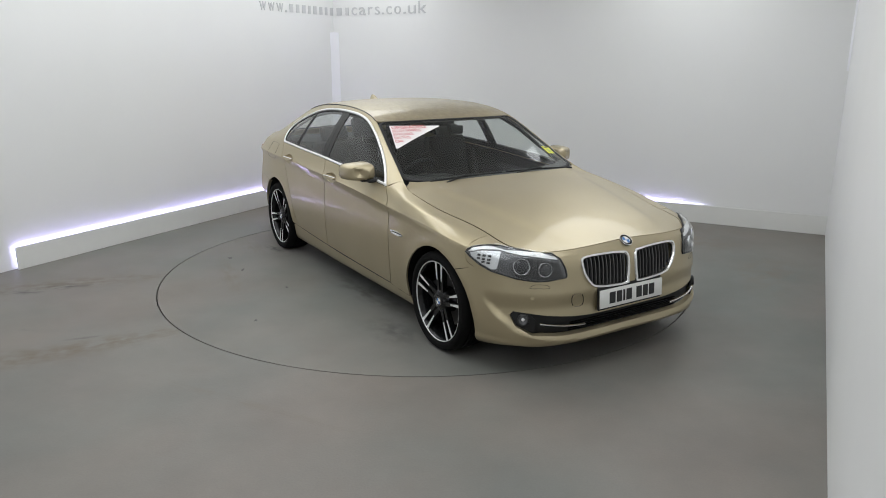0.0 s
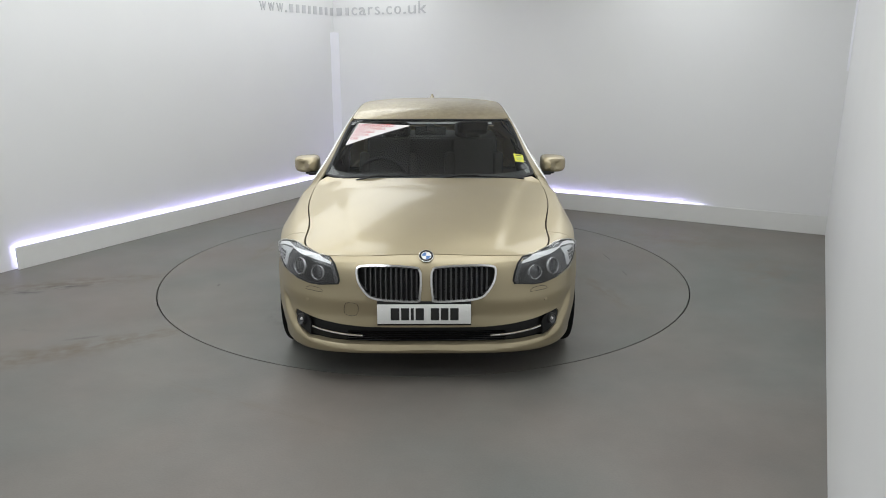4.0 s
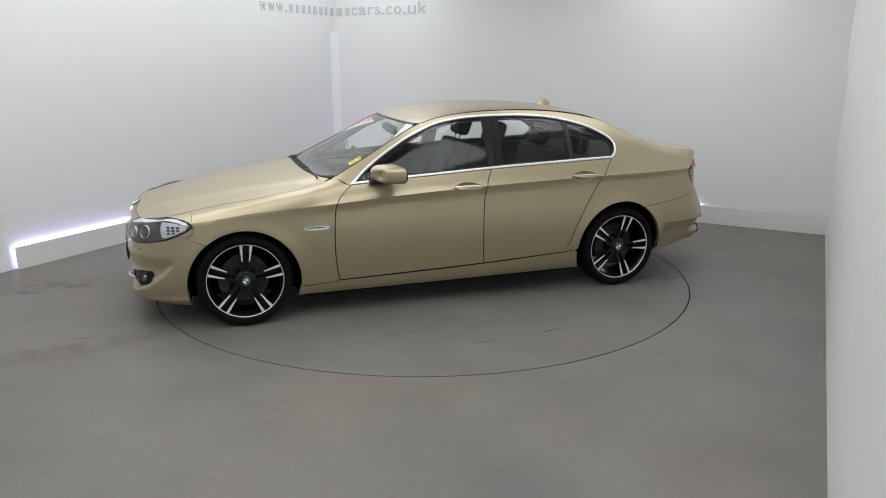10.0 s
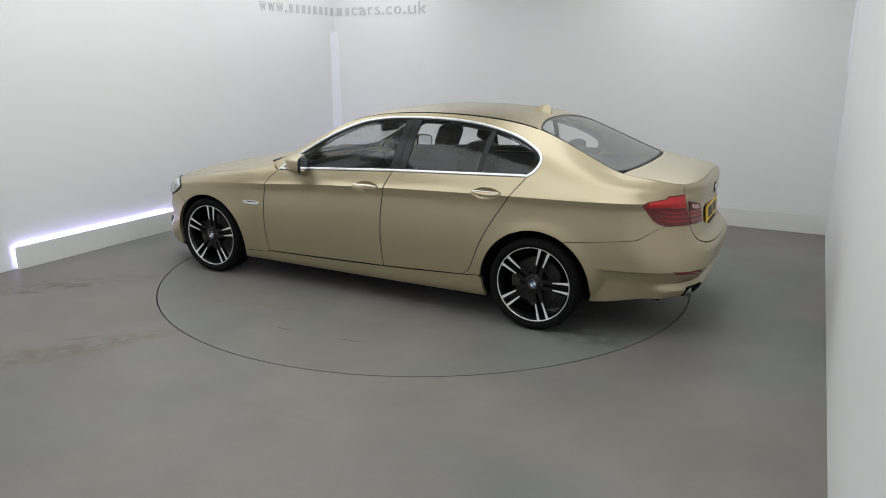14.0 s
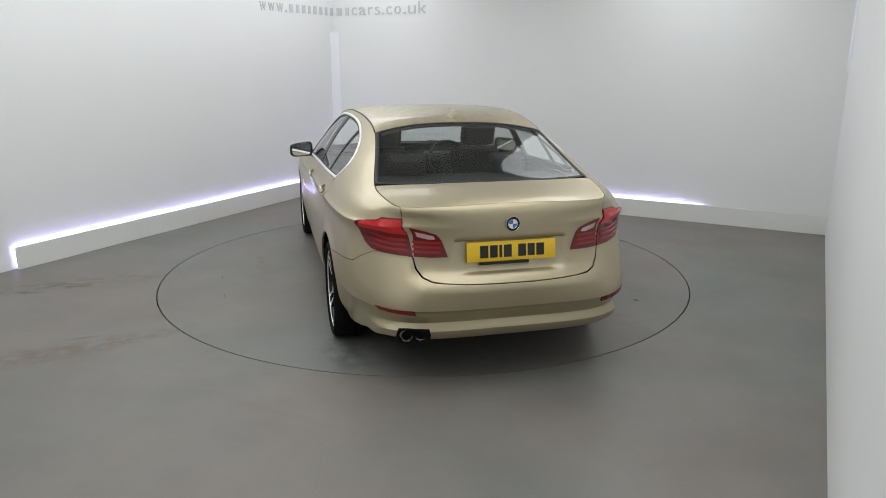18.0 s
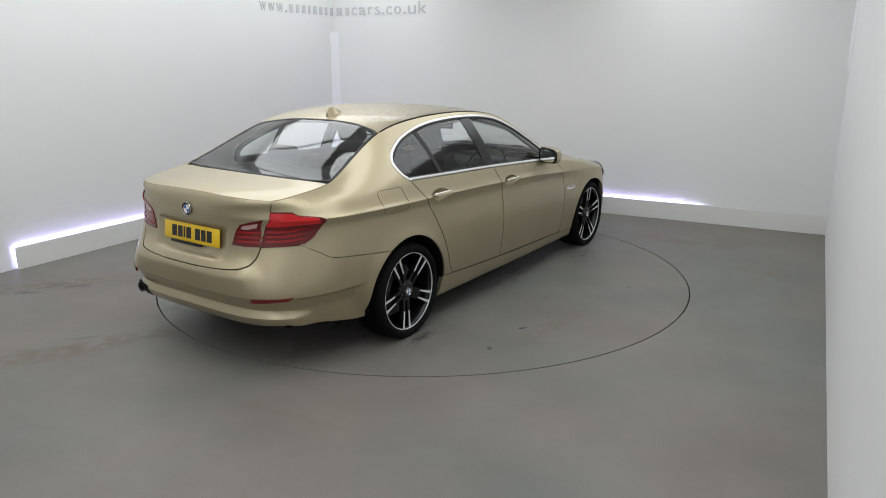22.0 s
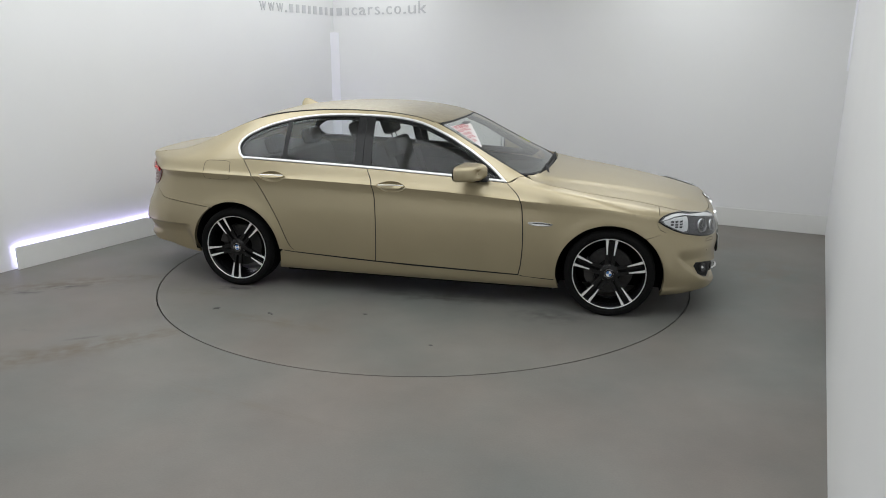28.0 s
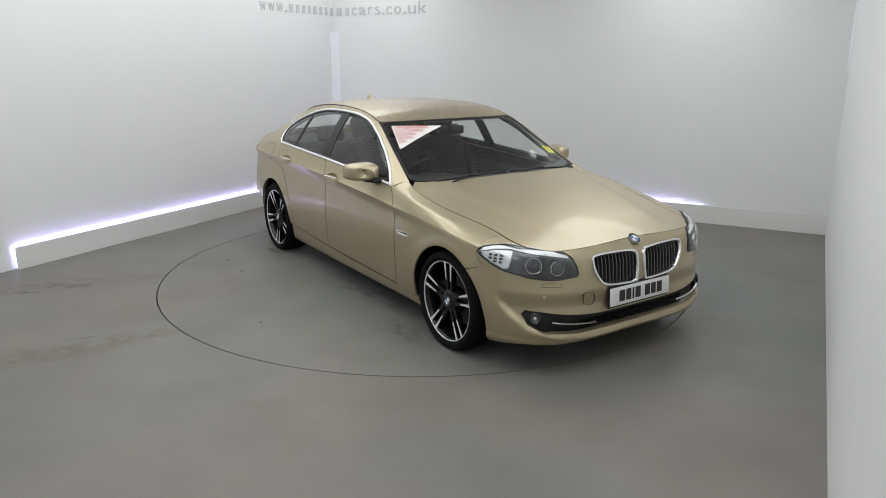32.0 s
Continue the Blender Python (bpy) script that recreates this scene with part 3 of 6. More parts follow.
def girth(x, z):
    """The body's half width at x and height z, before its nose and tail are rounded."""
    x, z = np.broadcast_arrays(np.asarray(x, float), np.asarray(z, float))
    sh = x.shape
    x, z = x.ravel(), z.ravel()
    w, cz = plan_w(x), crease_z(x)
    hood = smooth_step(0.86, 1.04, x)
    hz, hy = hood_z(x), hood_y(x)
    strong = 0.014 * (1 - smooth_step(0.72, 1.12, x))
    bz = belt_z(x) * (1 - hood) + (cz + 0.55 * (hz - cz)) * hood
    by = belt_y(x) * (1 - hood) + (hy + 0.80 * (w - hy)) * hood
    rz = rail_z(x) * (1 - hood) + hz * hood
    ry = rail_y(x) * (1 - hood) + hy * hood
    mz = bz + 0.52 * (rz - bz)
    my = by + 0.50 * (ry - by) + 0.016 * (1 - hood) * smooth_step(0.0, 0.25, rz - bz) + 0.03 * hood
    zs = [np.full_like(x, a) for a, _ in LOWER] + [cz - 0.045, cz, cz + 0.16 * (bz - cz), bz, mz, rz]
    ys = [w - b for _, b in LOWER] + [w - 0.009 - 0.6 * strong + 0.006 * smooth_step(0.95, 1.35, x), w - 0.003 + 0.002 * smooth_step(0.95, 1.35, x), w - 0.004 - strong, by, my, ry]
    # keep the heights in order where the crease comes low
    for k in range(1, len(zs)):
        zs[k] = np.maximum(zs[k], zs[k - 1] + 0.004)
    Z, Y = np.stack(zs, 1), np.stack(ys, 1)
    h, dl = np.diff(Z, axis=1), np.diff(Y, axis=1) / np.diff(Z, axis=1)
    m = np.zeros_like(Z)
    d0, d1 = dl[:, :-1], dl[:, 1:]
    w1, w2 = 2 * h[:, 1:] + h[:, :-1], h[:, 1:] + 2 * h[:, :-1]
    same = d0 * d1 > 0
    m[:, 1:-1] = np.where(same, (w1 + w2) / np.where(same, w1 / np.where(d0 == 0, 1, d0) + w2 / np.where(d1 == 0, 1, d1), 1), 0)
    m[:, 0], m[:, -1] = dl[:, 0], dl[:, -1]
    q = np.clip(z, Z[:, 0], Z[:, -1])
    i = np.clip((q[:, None] >= Z).sum(1) - 1, 0, Z.shape[1] - 2)
    r = np.arange(len(q))
    k = h[r, i]
    t = (q - Z[r, i]) / k
    y = (2 * t ** 3 - 3 * t ** 2 + 1) * Y[r, i] + (t ** 3 - 2 * t ** 2 + t) * k * m[r, i] + (3 * t ** 2 - 2 * t ** 3) * Y[r, i + 1] + (t ** 3 - t ** 2) * k * m[r, i + 1]
    for hub, zc in ((HUB_F, 0.305), (HUB_R, 0.315)):
        d = np.hypot(x - hub, z - zc)
        y = y + 0.010 * np.exp(-((d - 0.39) / 0.05) ** 2) * smooth_step(0.25, 0.4, z)
    return y.reshape(sh)


def taper(x, z):
    """How far the plan is rounded in at the nose and the tail."""
    f = np.clip(1 - (nose_x(z) - x) / NOSE_L, 0, 1)
    b = np.clip(1 - (x - tail_c(z)) / TAIL_L, 0, 1)
    return np.clip(1 - f ** 2, 0, 1) ** (1 / nose_n(z)) * np.clip(1 - b ** 2, 0, 1) ** (1 / tail_n(z))


def side(x, z):
    x, z = np.asarray(x, float), np.asarray(z, float)
    return np.stack([x, girth(x, z) * taper(x, z), z], -1)


def flank_step(x, z):
    """Height on the flank as a number that is 1 at the crease and 2 at the upper edge."""
    x, z = np.asarray(x, float), np.asarray(z, float)
    cz, rz = crease_z(x), edge_y(x)[1]
    return np.where(z < cz, (z - 0.12) / (cz - 0.12), 1 + (z - cz) / np.maximum(rz - cz, 0.01))


def flank(x, s):
    x, s = np.asarray(x, float), np.asarray(s, float)
    cz, rz = crease_z(x), edge_y(x)[1]
    return side(x, np.where(s < 1, 0.12 + s * (cz - 0.12), cz + (s - 1) * np.maximum(rz - cz, 0.01)))


def dense(pts, step=0.03):
    out = []
    n = len(pts)
    for i in range(n):
        a, b = pts[i], pts[(i + 1) % n]
        k = max(1, math.ceil(math.dist(a, b) / step))
        out += [(a[0] + (b[0] - a[0]) * j / k, a[1] + (b[1] - a[1]) * j / k) for j in range(k)]
    return out


def front(a, z):
    """Round the nose: a is the turn from the middle (0) to the flank (half pi and on)."""
    a, z = np.asarray(a, float), np.asarray(z, float)
    s, b = np.sign(a), np.abs(a)
    x = nose_x(z) - NOSE_L * np.where(b < math.pi / 2, 1 - np.cos(np.minimum(b, math.pi / 2)), 1 + (b - math.pi / 2))
    q = np.where(b < math.pi / 2, np.sin(np.minimum(b, math.pi / 2)) ** (2 / nose_n(z)), 1)
    return np.stack([x, s * girth(x, z) * q, z], -1)


def rear(a, z):
    a, z = np.asarray(a, float), np.asarray(z, float)
    s, b = np.sign(a), np.abs(a)
    k = smooth_step(0.42, 0.62, b)
    x = tail_x(z) * (1 - k) + tail_c(z) * k + TAIL_L * np.where(b < math.pi / 2, 1 - np.cos(np.minimum(b, math.pi / 2)), 1 + (b - math.pi / 2))
    q = np.where(b < math.pi / 2, np.sin(np.minimum(b, math.pi / 2)) ** (2 / tail_n(z)), 1)
    return np.stack([x, s * girth(x, z) * q, z], -1)


ANGLES = np.linspace(0, math.pi / 2, 400)


def turn_y(surface, pts):
    """Outline points (y, z) as (turn, z) on the nose or the tail."""
    out = []
    for y, z in pts:
        ys = surface(ANGLES, np.full_like(ANGLES, z))[:, 1]
        out.append((math.copysign(float(np.interp(abs(y), ys, ANGLES)), y), z))
    return out


def turn_x(surface, pts):
    """Outline points (x, z) on the left flank as (turn, z)."""
    ends, length = (nose_x, NOSE_L) if surface is front else (tail_c, TAIL_L)
    out = []
    for x, z in pts:
        d = abs(float(ends(z)) - x) / length
        out.append((math.acos(1 - d) if d < 1 else math.pi / 2 + d - 1, z))
    return out


def edge_y(x):
    """The half width and height of the edge of hood, glass, roof and boot lid."""
    hood = smooth_step(0.86, 1.04, x)
    z = rail_z(x) * (1 - hood) + hood_z(x) * hood
    y = (rail_y(x) * (1 - hood) + hood_y(x) * hood) * taper(x, z)
    return y, z


def top(x, y):
    x, y = np.asarray(x, float), np.asarray(y, float)
    ey, ez = edge_y(x)
    c = centre_z(x)
    p = 2.3 + 0.6 * smooth_step(0.2, -0.4, x) * smooth_step(-1.7, -1.2, x)
    q = np.abs(y) / np.maximum(ey, np.where(x > 0, 0.60, 0.62))
    z = c + (ez - c) * np.minimum(q, 1.3) ** p
    # two raised lines run along the hood, from the grille to the windscreen's ends
    line = 0.36 + 0.26 * (2.2 - x) / 1.2
    z = z + smooth_step(0.95, 1.2, x) * smooth_step(2.2, 1.9, x) * (0.010 * (1 - smooth_step(line - 0.02, line + 0.07, np.abs(y))))
    return np.stack([x, y, z], -1)


def sp(pts, n=6):
    """A smooth open line through points: Catmull-Rom, n steps a span."""
    p = [Vector((*q, 0)) for q in pts]
    p = [2 * p[0] - p[1]] + p + [2 * p[-1] - p[-2]]
    out = []
    for i in range(1, len(p) - 2):
        a, b, c, d = p[i - 1:i + 3]
        for k in range(n):
            t = k / n
            v = 0.5 * (2 * b + (c - a) * t + (2 * a - 5 * b + 4 * c - d) * t * t + (3 * b - a - 3 * c + d) * t ** 3)
            out.append((v.x, v.y))
    out.append(tuple(pts[-1]))
    return out


def ring(pts, n=5):
    """A smooth closed line through points."""
    k = len(pts)
    p = [Vector((*q, 0)) for q in pts]
    out = []
    for i in range(k):
        a, b, c, d = p[i - 1], p[i], p[(i + 1) % k], p[(i + 2) % k]
        for j in range(n):
            t = j / n
            v = 0.5 * (2 * b + (c - a) * t + (2 * a - 5 * b + 4 * c - d) * t * t + (3 * b - a - 3 * c + d) * t ** 3)
            out.append((v.x, v.y))
    return out


def arc(cx, cz, r, a0, a1, n=24):
    return [(cx + r * math.cos(radians(a0 + (a1 - a0) * i / n)), cz + r * math.sin(radians(a0 + (a1 - a0) * i / n))) for i in range(n + 1)]


def clean(pts):
    out = []
    for p in pts:
        if not out or math.dist(p, out[-1]) > 1e-4:
            out.append(p)
    if math.dist(out[0], out[-1]) < 1e-4:
        out.pop()
    return out


def normals(surface, u, v):
    e = 2e-4
    n = np.cross(surface(u + e, v) - surface(u - e, v), surface(u, v + e) - surface(u, v - e))
    n /= np.maximum(np.linalg.norm(n, axis=1), 1e-12)[:, None]
    p = surface(u, v)
    ref = np.stack([np.clip(p[:, 0], -1.6, 1.5) * 0.97, 0 * u, np.full_like(u, 0.55)], 1)
    return n * np.where(((p - ref) * n).sum(1) < 0, -1, 1)[:, None]


def patch(bm, outline, surface, su, sv, lift=0.0, depth=0.012, holes=(), shape=None):
    """Lays a panel on a surface: the outline in the surface's two numbers, cut into cells of su by sv, raised by lift, its rims folded in by depth.
    shape(u, v) adds a relief of its own."""
    t = bmesh.new()
    edges = []
    for loop in (outline, *holes):
        vs = [t.verts.new((p[0], p[1], 0)) for p in clean(loop)]
        edges += [t.edges.new((vs[i - 1], vs[i])) for i in range(len(vs))]
    bmesh.ops.triangle_fill(t, edges=edges, use_beauty=True, use_dissolve=False)
    for e in t.edges:
        e.seam = len(e.link_faces) == 2
    us, vs = [v.co.x for v in t.verts], [v.co.y for v in t.verts]
    for axis, step, lo, hi in ((0, su, min(us), max(us)), (1, sv, min(vs), max(vs))):
        k = math.floor(lo / step) + 1
        while k * step < hi - 1e-5:
            no = [0, 0, 0]
            no[axis] = 1
            co = [0, 0, 0]
            co[axis] = k * step
            bmesh.ops.bisect_plane(t, geom=t.verts[:] + t.edges[:] + t.faces[:], dist=1e-6, plane_co=co, plane_no=no)
            k += 1
    bmesh.ops.dissolve_edges(t, edges=[e for e in t.edges if e.seam and len(e.link_faces) == 2], use_verts=False)
    t.verts.index_update()
    u, v = np.array([w.co.x for w in t.verts]), np.array([w.co.y for w in t.verts])
    pos, nor = surface(u, v), normals(surface, u, v)
    up = lift + (shape(u, v) if shape else 0.0)
    out = pos + nor * (up[:, None] if isinstance(up, np.ndarray) else up)
    base = [bm.verts.new(p) for p in out]
    low = {}
    rim = [e for e in t.edges if len(e.link_faces) == 1]
    for e in rim:
        for w in e.verts:
            if w.index not in low:
                low[w.index] = bm.verts.new(out[w.index] - nor[w.index] * depth)
    for f in t.faces:
        c = [w.index for w in f.verts]
        n = np.zeros(3)
        for i in range(len(c)):
            n += np.cross(out[c[i - 1]], out[c[i]])
        if (n * nor[c[0]]).sum() < 0:
            c.reverse()
        bm.faces.new([base[i] for i in c])
        for e in f.edges:
            if len(e.link_faces) == 1:
                i, j = e.verts[0].index, e.verts[1].index
                k = c.index(i)
                if c[(k + 1) % len(c)] != j:
                    i, j = j, i
                bm.faces.new((base[j], base[i], low[i], low[j]))
    t.free()
    return bm


def strip(bm, line, surface, w, h, lift=0.0, closed=False, side_w=None):
    """A moulding of width w and height h along a line on a surface, with a rounded top."""
    pts = clean(line)
    u, v = np.array([p[0] for p in pts]), np.array([p[1] for p in pts])
    pos, nor = surface(u, v), normals(surface, u, v)
    n = len(pts)
    tang = np.roll(pos, -1, 0) - np.roll(pos, 1, 0)
    if not closed:
        tang[0], tang[-1] = pos[1] - pos[0], pos[-1] - pos[-2]
    tang /= np.linalg.norm(tang, axis=1)[:, None]
    across = np.cross(nor, tang)
    prof = [(-0.5, -0.006), (-0.5, 0.45 * h), (-0.28, h), (0.28, h), (0.5, 0.45 * h), (0.5, -0.006)]
    rows = [[bm.verts.new(pos[i] + across[i] * w * a + nor[i] * (b + lift)) for a, b in prof] for i in range(n)]
    for i in range(n if closed else n - 1):
        for k in range(len(prof) - 1):
            bm.faces.new((rows[i][k], rows[i][k + 1], rows[(i + 1) % n][k + 1], rows[(i + 1) % n][k]))
    if not closed:
        bm.faces.new(rows[0][::-1])
        bm.faces.new(rows[-1])
    bmesh.ops.recalc_face_normals(bm, faces=bm.faces[:])
    return bm


def mirrored(bm):
    c = bm.copy()
    for v in c.verts:
        v.co.y = -v.co.y
    bmesh.ops.reverse_faces(c, faces=c.faces[:])
    return c


def both(name, bm, mat, parent, label=""):
    """The part on the left and its mirror image on the right. parent: one thing, or the pair of them."""
    pl, pr = parent if isinstance(parent, tuple) else (parent, parent)
    other = mirrored(bm)
    return part(name, bm, mat, pl, label), part(name, other, mat, pr, label)


def panel(outline, surface, su=0.04, sv=0.03, **more):
    if surface is side:
        return flank_patch(bmesh.new(), outline, su, sv, **more)
    return patch(bmesh.new(), outline, surface, su, sv, **more)


def flank_patch(bm, outline, su=0.04, sv=0.03, shape=None, holes=(), **more):
    """A panel of the flank, given as (x, z): its cells follow the crease and the upper edge."""
    def warp(loop):
        pts = dense(clean(loop))
        st = flank_step(np.array([p[0] for p in pts]), np.array([p[1] for p in pts]))
        return [(p[0], float(q)) for p, q in zip(pts, st)]
    warped = (lambda u, v: shape(u, flank(u, v)[:, 2])) if shape else None
    return patch(bm, warp(outline), flank, su, sv * 1.4, shape=warped, holes=[warp(h) for h in holes], **more)


car = tagged(new("car"), "champagne gold metallic four-door saloon with black alloy wheels", "car")
SEAM = 0.0040
ARCH_F, ARCH_R = (HUB_F, 0.302, 0.384), (HUB_R, 0.315, 0.391)

DOOR_FRONT = [(0.722, 0.945), (0.795, 0.880), (0.834, 0.813), (0.851, 0.683), (0.856, 0.509), (0.845, 0.360), (0.828, 0.272)]
DOOR_MID = [(-0.351, 1.010), (-0.308, 0.915), (-0.283, 0.789), (-0.274, 0.618), (-0.277, 0.445), (-0.287, 0.300)]
DOOR_REAR = [(-1.394, 1.046), (-1.305, 0.931), (-1.191, 0.763), (-1.096, 0.592), (-1.030, 0.430), (-1.000, 0.365), (-0.955, 0.328)]


def moved(line, dx, dz=0.0):
    return [(x + dx, z + dz) for x, z in line]


def belt_line(x0, x1, dz, n=16):
    return [(x, float(belt_z(x)) + dz) for x in np.linspace(x0, x1, n)]


def cup_line(cx, cz):
    """The almond outline of a door-handle cup."""
    return ring([(cx + 0.118, cz - 0.004), (cx + 0.06, cz + 0.030), (cx, cz + 0.038), (cx - 0.06, cz + 0.031), (cx - 0.118, cz + 0.004), (cx - 0.06, cz - 0.034), (cx, cz - 0.042), (cx + 0.06, cz - 0.034)], 4)


CUP_F, CUP_R = (-0.146, 0.890), (-1.124, 0.926)
# doors
front_doors = both("front_door", panel(sp(moved(DOOR_FRONT, -SEAM)) + [(-0.285, 0.300)] + sp(moved(DOOR_MID, SEAM))[::-1] + belt_line(-0.346, 0.722, -0.0015), side, holes=(cup_line(*CUP_F),)), PAINT, car)
rear_doors = both("rear_door", panel(sp(moved(DOOR_MID, -SEAM)) + sp(moved(DOOR_REAR, SEAM))[::-1] + belt_line(-1.388, -0.356, -0.0015), side, holes=(cup_line(*CUP_R),)), PAINT, car)
# front wings: behind the headlamp, over the wheel and down to the sill
HOOD_LINE = [(x, float(hood_z(x))) for x in np.linspace(1.80, 1.02, 22)] + [(0.93, float(edge_y(0.93)[1])), (0.84, float(rail_z(0.84)) - 0.002)]
wing = sp([(1.862, 0.645), (1.815, 0.668), (1.792, 0.715), (1.80, 0.762)]) + [(x, z - 0.001) for x, z in HOOD_LINE] + sp([(0.80, 0.985), (0.76, 0.955), (0.727, 0.949)]) + sp(moved(DOOR_FRONT, SEAM)) + [(0.87, 0.258), (1.098, 0.250)]
wing += arc(*ARCH_F, 187, 52, 30)
wings = both("front_wing", panel(wing, side), PAINT, car)


# dark seals in the gaps between the panels
for line in (sp(DOOR_FRONT), sp(DOOR_MID), sp(DOOR_REAR), [(0.83, 0.267), (0.4, 0.275), (0.0, 0.284), (-0.5, 0.302), (-0.96, 0.325), (-1.06, 0.335)], [(1.09, 0.249), (0.96, 0.254), (0.84, 0.262)]):
    both("door_seal", strip(bmesh.new(), line, side, 0.014, 0.001, -0.006), BLACK, car)


CHROME_LINE = sp([(0.727, 0.949), (0.60, 1.055), (0.453, 1.153), (0.365, 1.203), (0.243, 1.268), (0.034, 1.350), (-0.176, 1.387), (-0.389, 1.399), (-0.60, 1.400), (-0.812, 1.390), (-1.022, 1.362),
                  (-1.233, 1.309), (-1.361, 1.255), (-1.440, 1.205), (-1.470, 1.150), (-1.445, 1.085), (-1.394, 1.046)], 4)
RAIL = [(x, float(edge_y(x)[1]) - 0.001) for x in np.linspace(0.84, -2.20, 76)]
TAIL_SEAM = sp([(-1.682, 0.652), (-1.9, 0.672), (-2.13, 0.699)], 5) + [(-2.165, 0.709), (-2.20, 0.735)]

# side frame: windscreen pillar, roof rail, rear pillar and rear wing in one pressing
frame_line = [(0.80, 0.987)] + RAIL + TAIL_SEAM[::-1] + arc(*ARCH_R, 120.5, 4, 26) + [(-1.06, 0.337), (-0.96, 0.326)] + sp(moved(DOOR_REAR, -SEAM))[::-1] + CHROME_LINE[::-1]
bm = panel(frame_line, side, 0.028, 0.018)


def meet(y, start, surface):
    """Where the top surface meets the nose or tail at half width y: turn, x, z."""
    z = start
    for _ in range(40):
        a = turn_y(surface, [(max(y, 1e-4), z)])[0][0]
        x = float(surface(np.array([a]), np.array([z]))[0, 0])
        z = 0.5 * z + 0.5 * float(top(np.array([x]), np.array([y]))[0, 2])
    return a, x, z


LIP = [meet(y, 1.05, rear) for y in (0, 0.1, 0.2, 0.3, 0.4, 0.5, 0.56, 0.60, 0.63)]
corner = turn_x(rear, [(-2.20, z) for z in np.linspace(0.735, float(edge_y(-2.20)[1]) - 0.001, 18)])
corner += turn_x(rear, [(x, float(edge_y(x)[1]) - 0.001) for x in np.linspace(-2.24, -2.44, 8)]) + [LIP[7][::2]]
corner += turn_y(rear, [(0.603, 1.015), (0.600, 0.975), (0.576, 0.90), (0.550, 0.78)]) + turn_x(rear, [(-2.29, 0.79)])
patch(bm, corner, rear, 0.03, 0.015)
rear_wings = both("rear_wing", bm, PAINT, car)

# sills
sill = [(1.104, 0.247), (0.87, 0.255), (0.82, 0.268), (0.0, 0.284), (-0.5, 0.302), (-0.95, 0.323), (-1.060, 0.333), (-1.093, 0.315), (-1.100, 0.25), (-1.118, 0.172)] + [(1.122, 0.168)]
both("sill", panel(sill, side, 0.08, 0.02, lift=-0.007, depth=0.03), PAINT, car)

# hood, roof, boot lid
NOSE = [meet(y, 0.76, front) for y in (0, 0.08, 0.16, 0.24, 0.32, 0.40, 0.48, 0.54, 0.60)]


def across(line):
    """A line given for the left half, run from right to left."""
    return [(x, -y) for x, y in line[::-1]] + [p for p in line if p[1] > 1e-6]


front_edge = [(x - 0.003, y) for (a, x, z), y in zip(NOSE, (0, 0.08, 0.16, 0.24, 0.32, 0.40, 0.48, 0.54, 0.60))] + [(2.01, float(edge_y(2.01)[0]) - 0.0015)]
hood_side = [(x, float(edge_y(x)[0]) - 0.0015) for x in np.linspace(1.97, 0.90, 28)]
hood_outline = across(front_edge + hood_side) + across([(0.990, 0), (0.986, 0.2), (0.972, 0.4), (0.938, 0.58), (0.890, 0.69), (0.855, 0.745)])[::-1]


def hood_lip(u, v):
    """The hood's rear edge stands up over the wiper trough."""
    return 0.014 * smooth_step(1.16, 0.97, u) * (1 - smooth_step(0.60, 0.745, np.abs(v)))


hood = part("hood", panel(hood_outline, top, 0.03, 0.03, depth=0.022, shape=hood_lip), PAINT, car)
ROOF_FRONT = [(0.212, 0), (0.210, 0.15), (0.203, 0.30), (0.187, 0.45), (0.162, 0.575), (0.145, 0.622)]
ROOF_BACK = [(-1.300, 0), (-1.303, 0.15), (-1.315, 0.30), (-1.34, 0.43), (-1.368, 0.53), (-1.385, 0.572)]
roof_side = [(x, float(edge_y(x)[0]) - 0.004) for x in np.linspace(0.12, -1.36, 30)]
part("roof", panel(across(ROOF_FRONT + roof_side) + across(ROOF_BACK)[::-1], top, 0.05, 0.04), PAINT_WET, car, "champagne roof panel with drying water beads")
GLASS_BACK = [(-2.030, 0), (-2.026, 0.2), (-2.014, 0.4), (-1.99, 0.56), (-1.955, 0.660)]
lid_side = [(x, float(edge_y(x)[0]) - 0.005) for x in np.linspace(-2.0, -2.36, 10)]
lid_top = across([(x - 0.022, y) for x, y in GLASS_BACK[:-1]] + lid_side)
lid_lip = across([(x + 0.001, y) for (a, x, z), y in zip(LIP, (0, 0.1, 0.2, 0.3, 0.4, 0.5, 0.56, 0.60))])
bm = panel(lid_top + lid_lip[::-1], top, 0.04, 0.04)


def recess(u, v):
    """The hollow for the number plate."""
    y = np.abs(rear(u, v)[:, 1])
    return -0.022 * (1 - smooth_step(0.27, 0.33, y + 0.12 * (0.78 - v))) * smooth_step(0.672, 0.70, v) * (1 - smooth_step(0.855, 0.868, v))


lid_face = [(a, z - 0.001) for a, x, z in LIP[:8]] + turn_y(rear, [(0.599, 1.015), (0.596, 0.975), (0.572, 0.90), (0.546, 0.78), (0.530, 0.715), (0.500, 0.672), (0.455, 0.654), (0.386, 0.645), (0.20, 0.637), (0.0, 0.634)])
lid_face = [p for p in lid_face if p[0] > 1e-3]
mid_top, mid_low = (0.0, LIP[0][2] - 0.001), (0.0, 0.634)
patch(bm, [mid_top] + lid_face + [mid_low] + [(-a, z) for a, z in lid_face[::-1]], rear, 0.04, 0.012, shape=recess)
boot_lid = part("boot_lid", bm, PAINT, car)

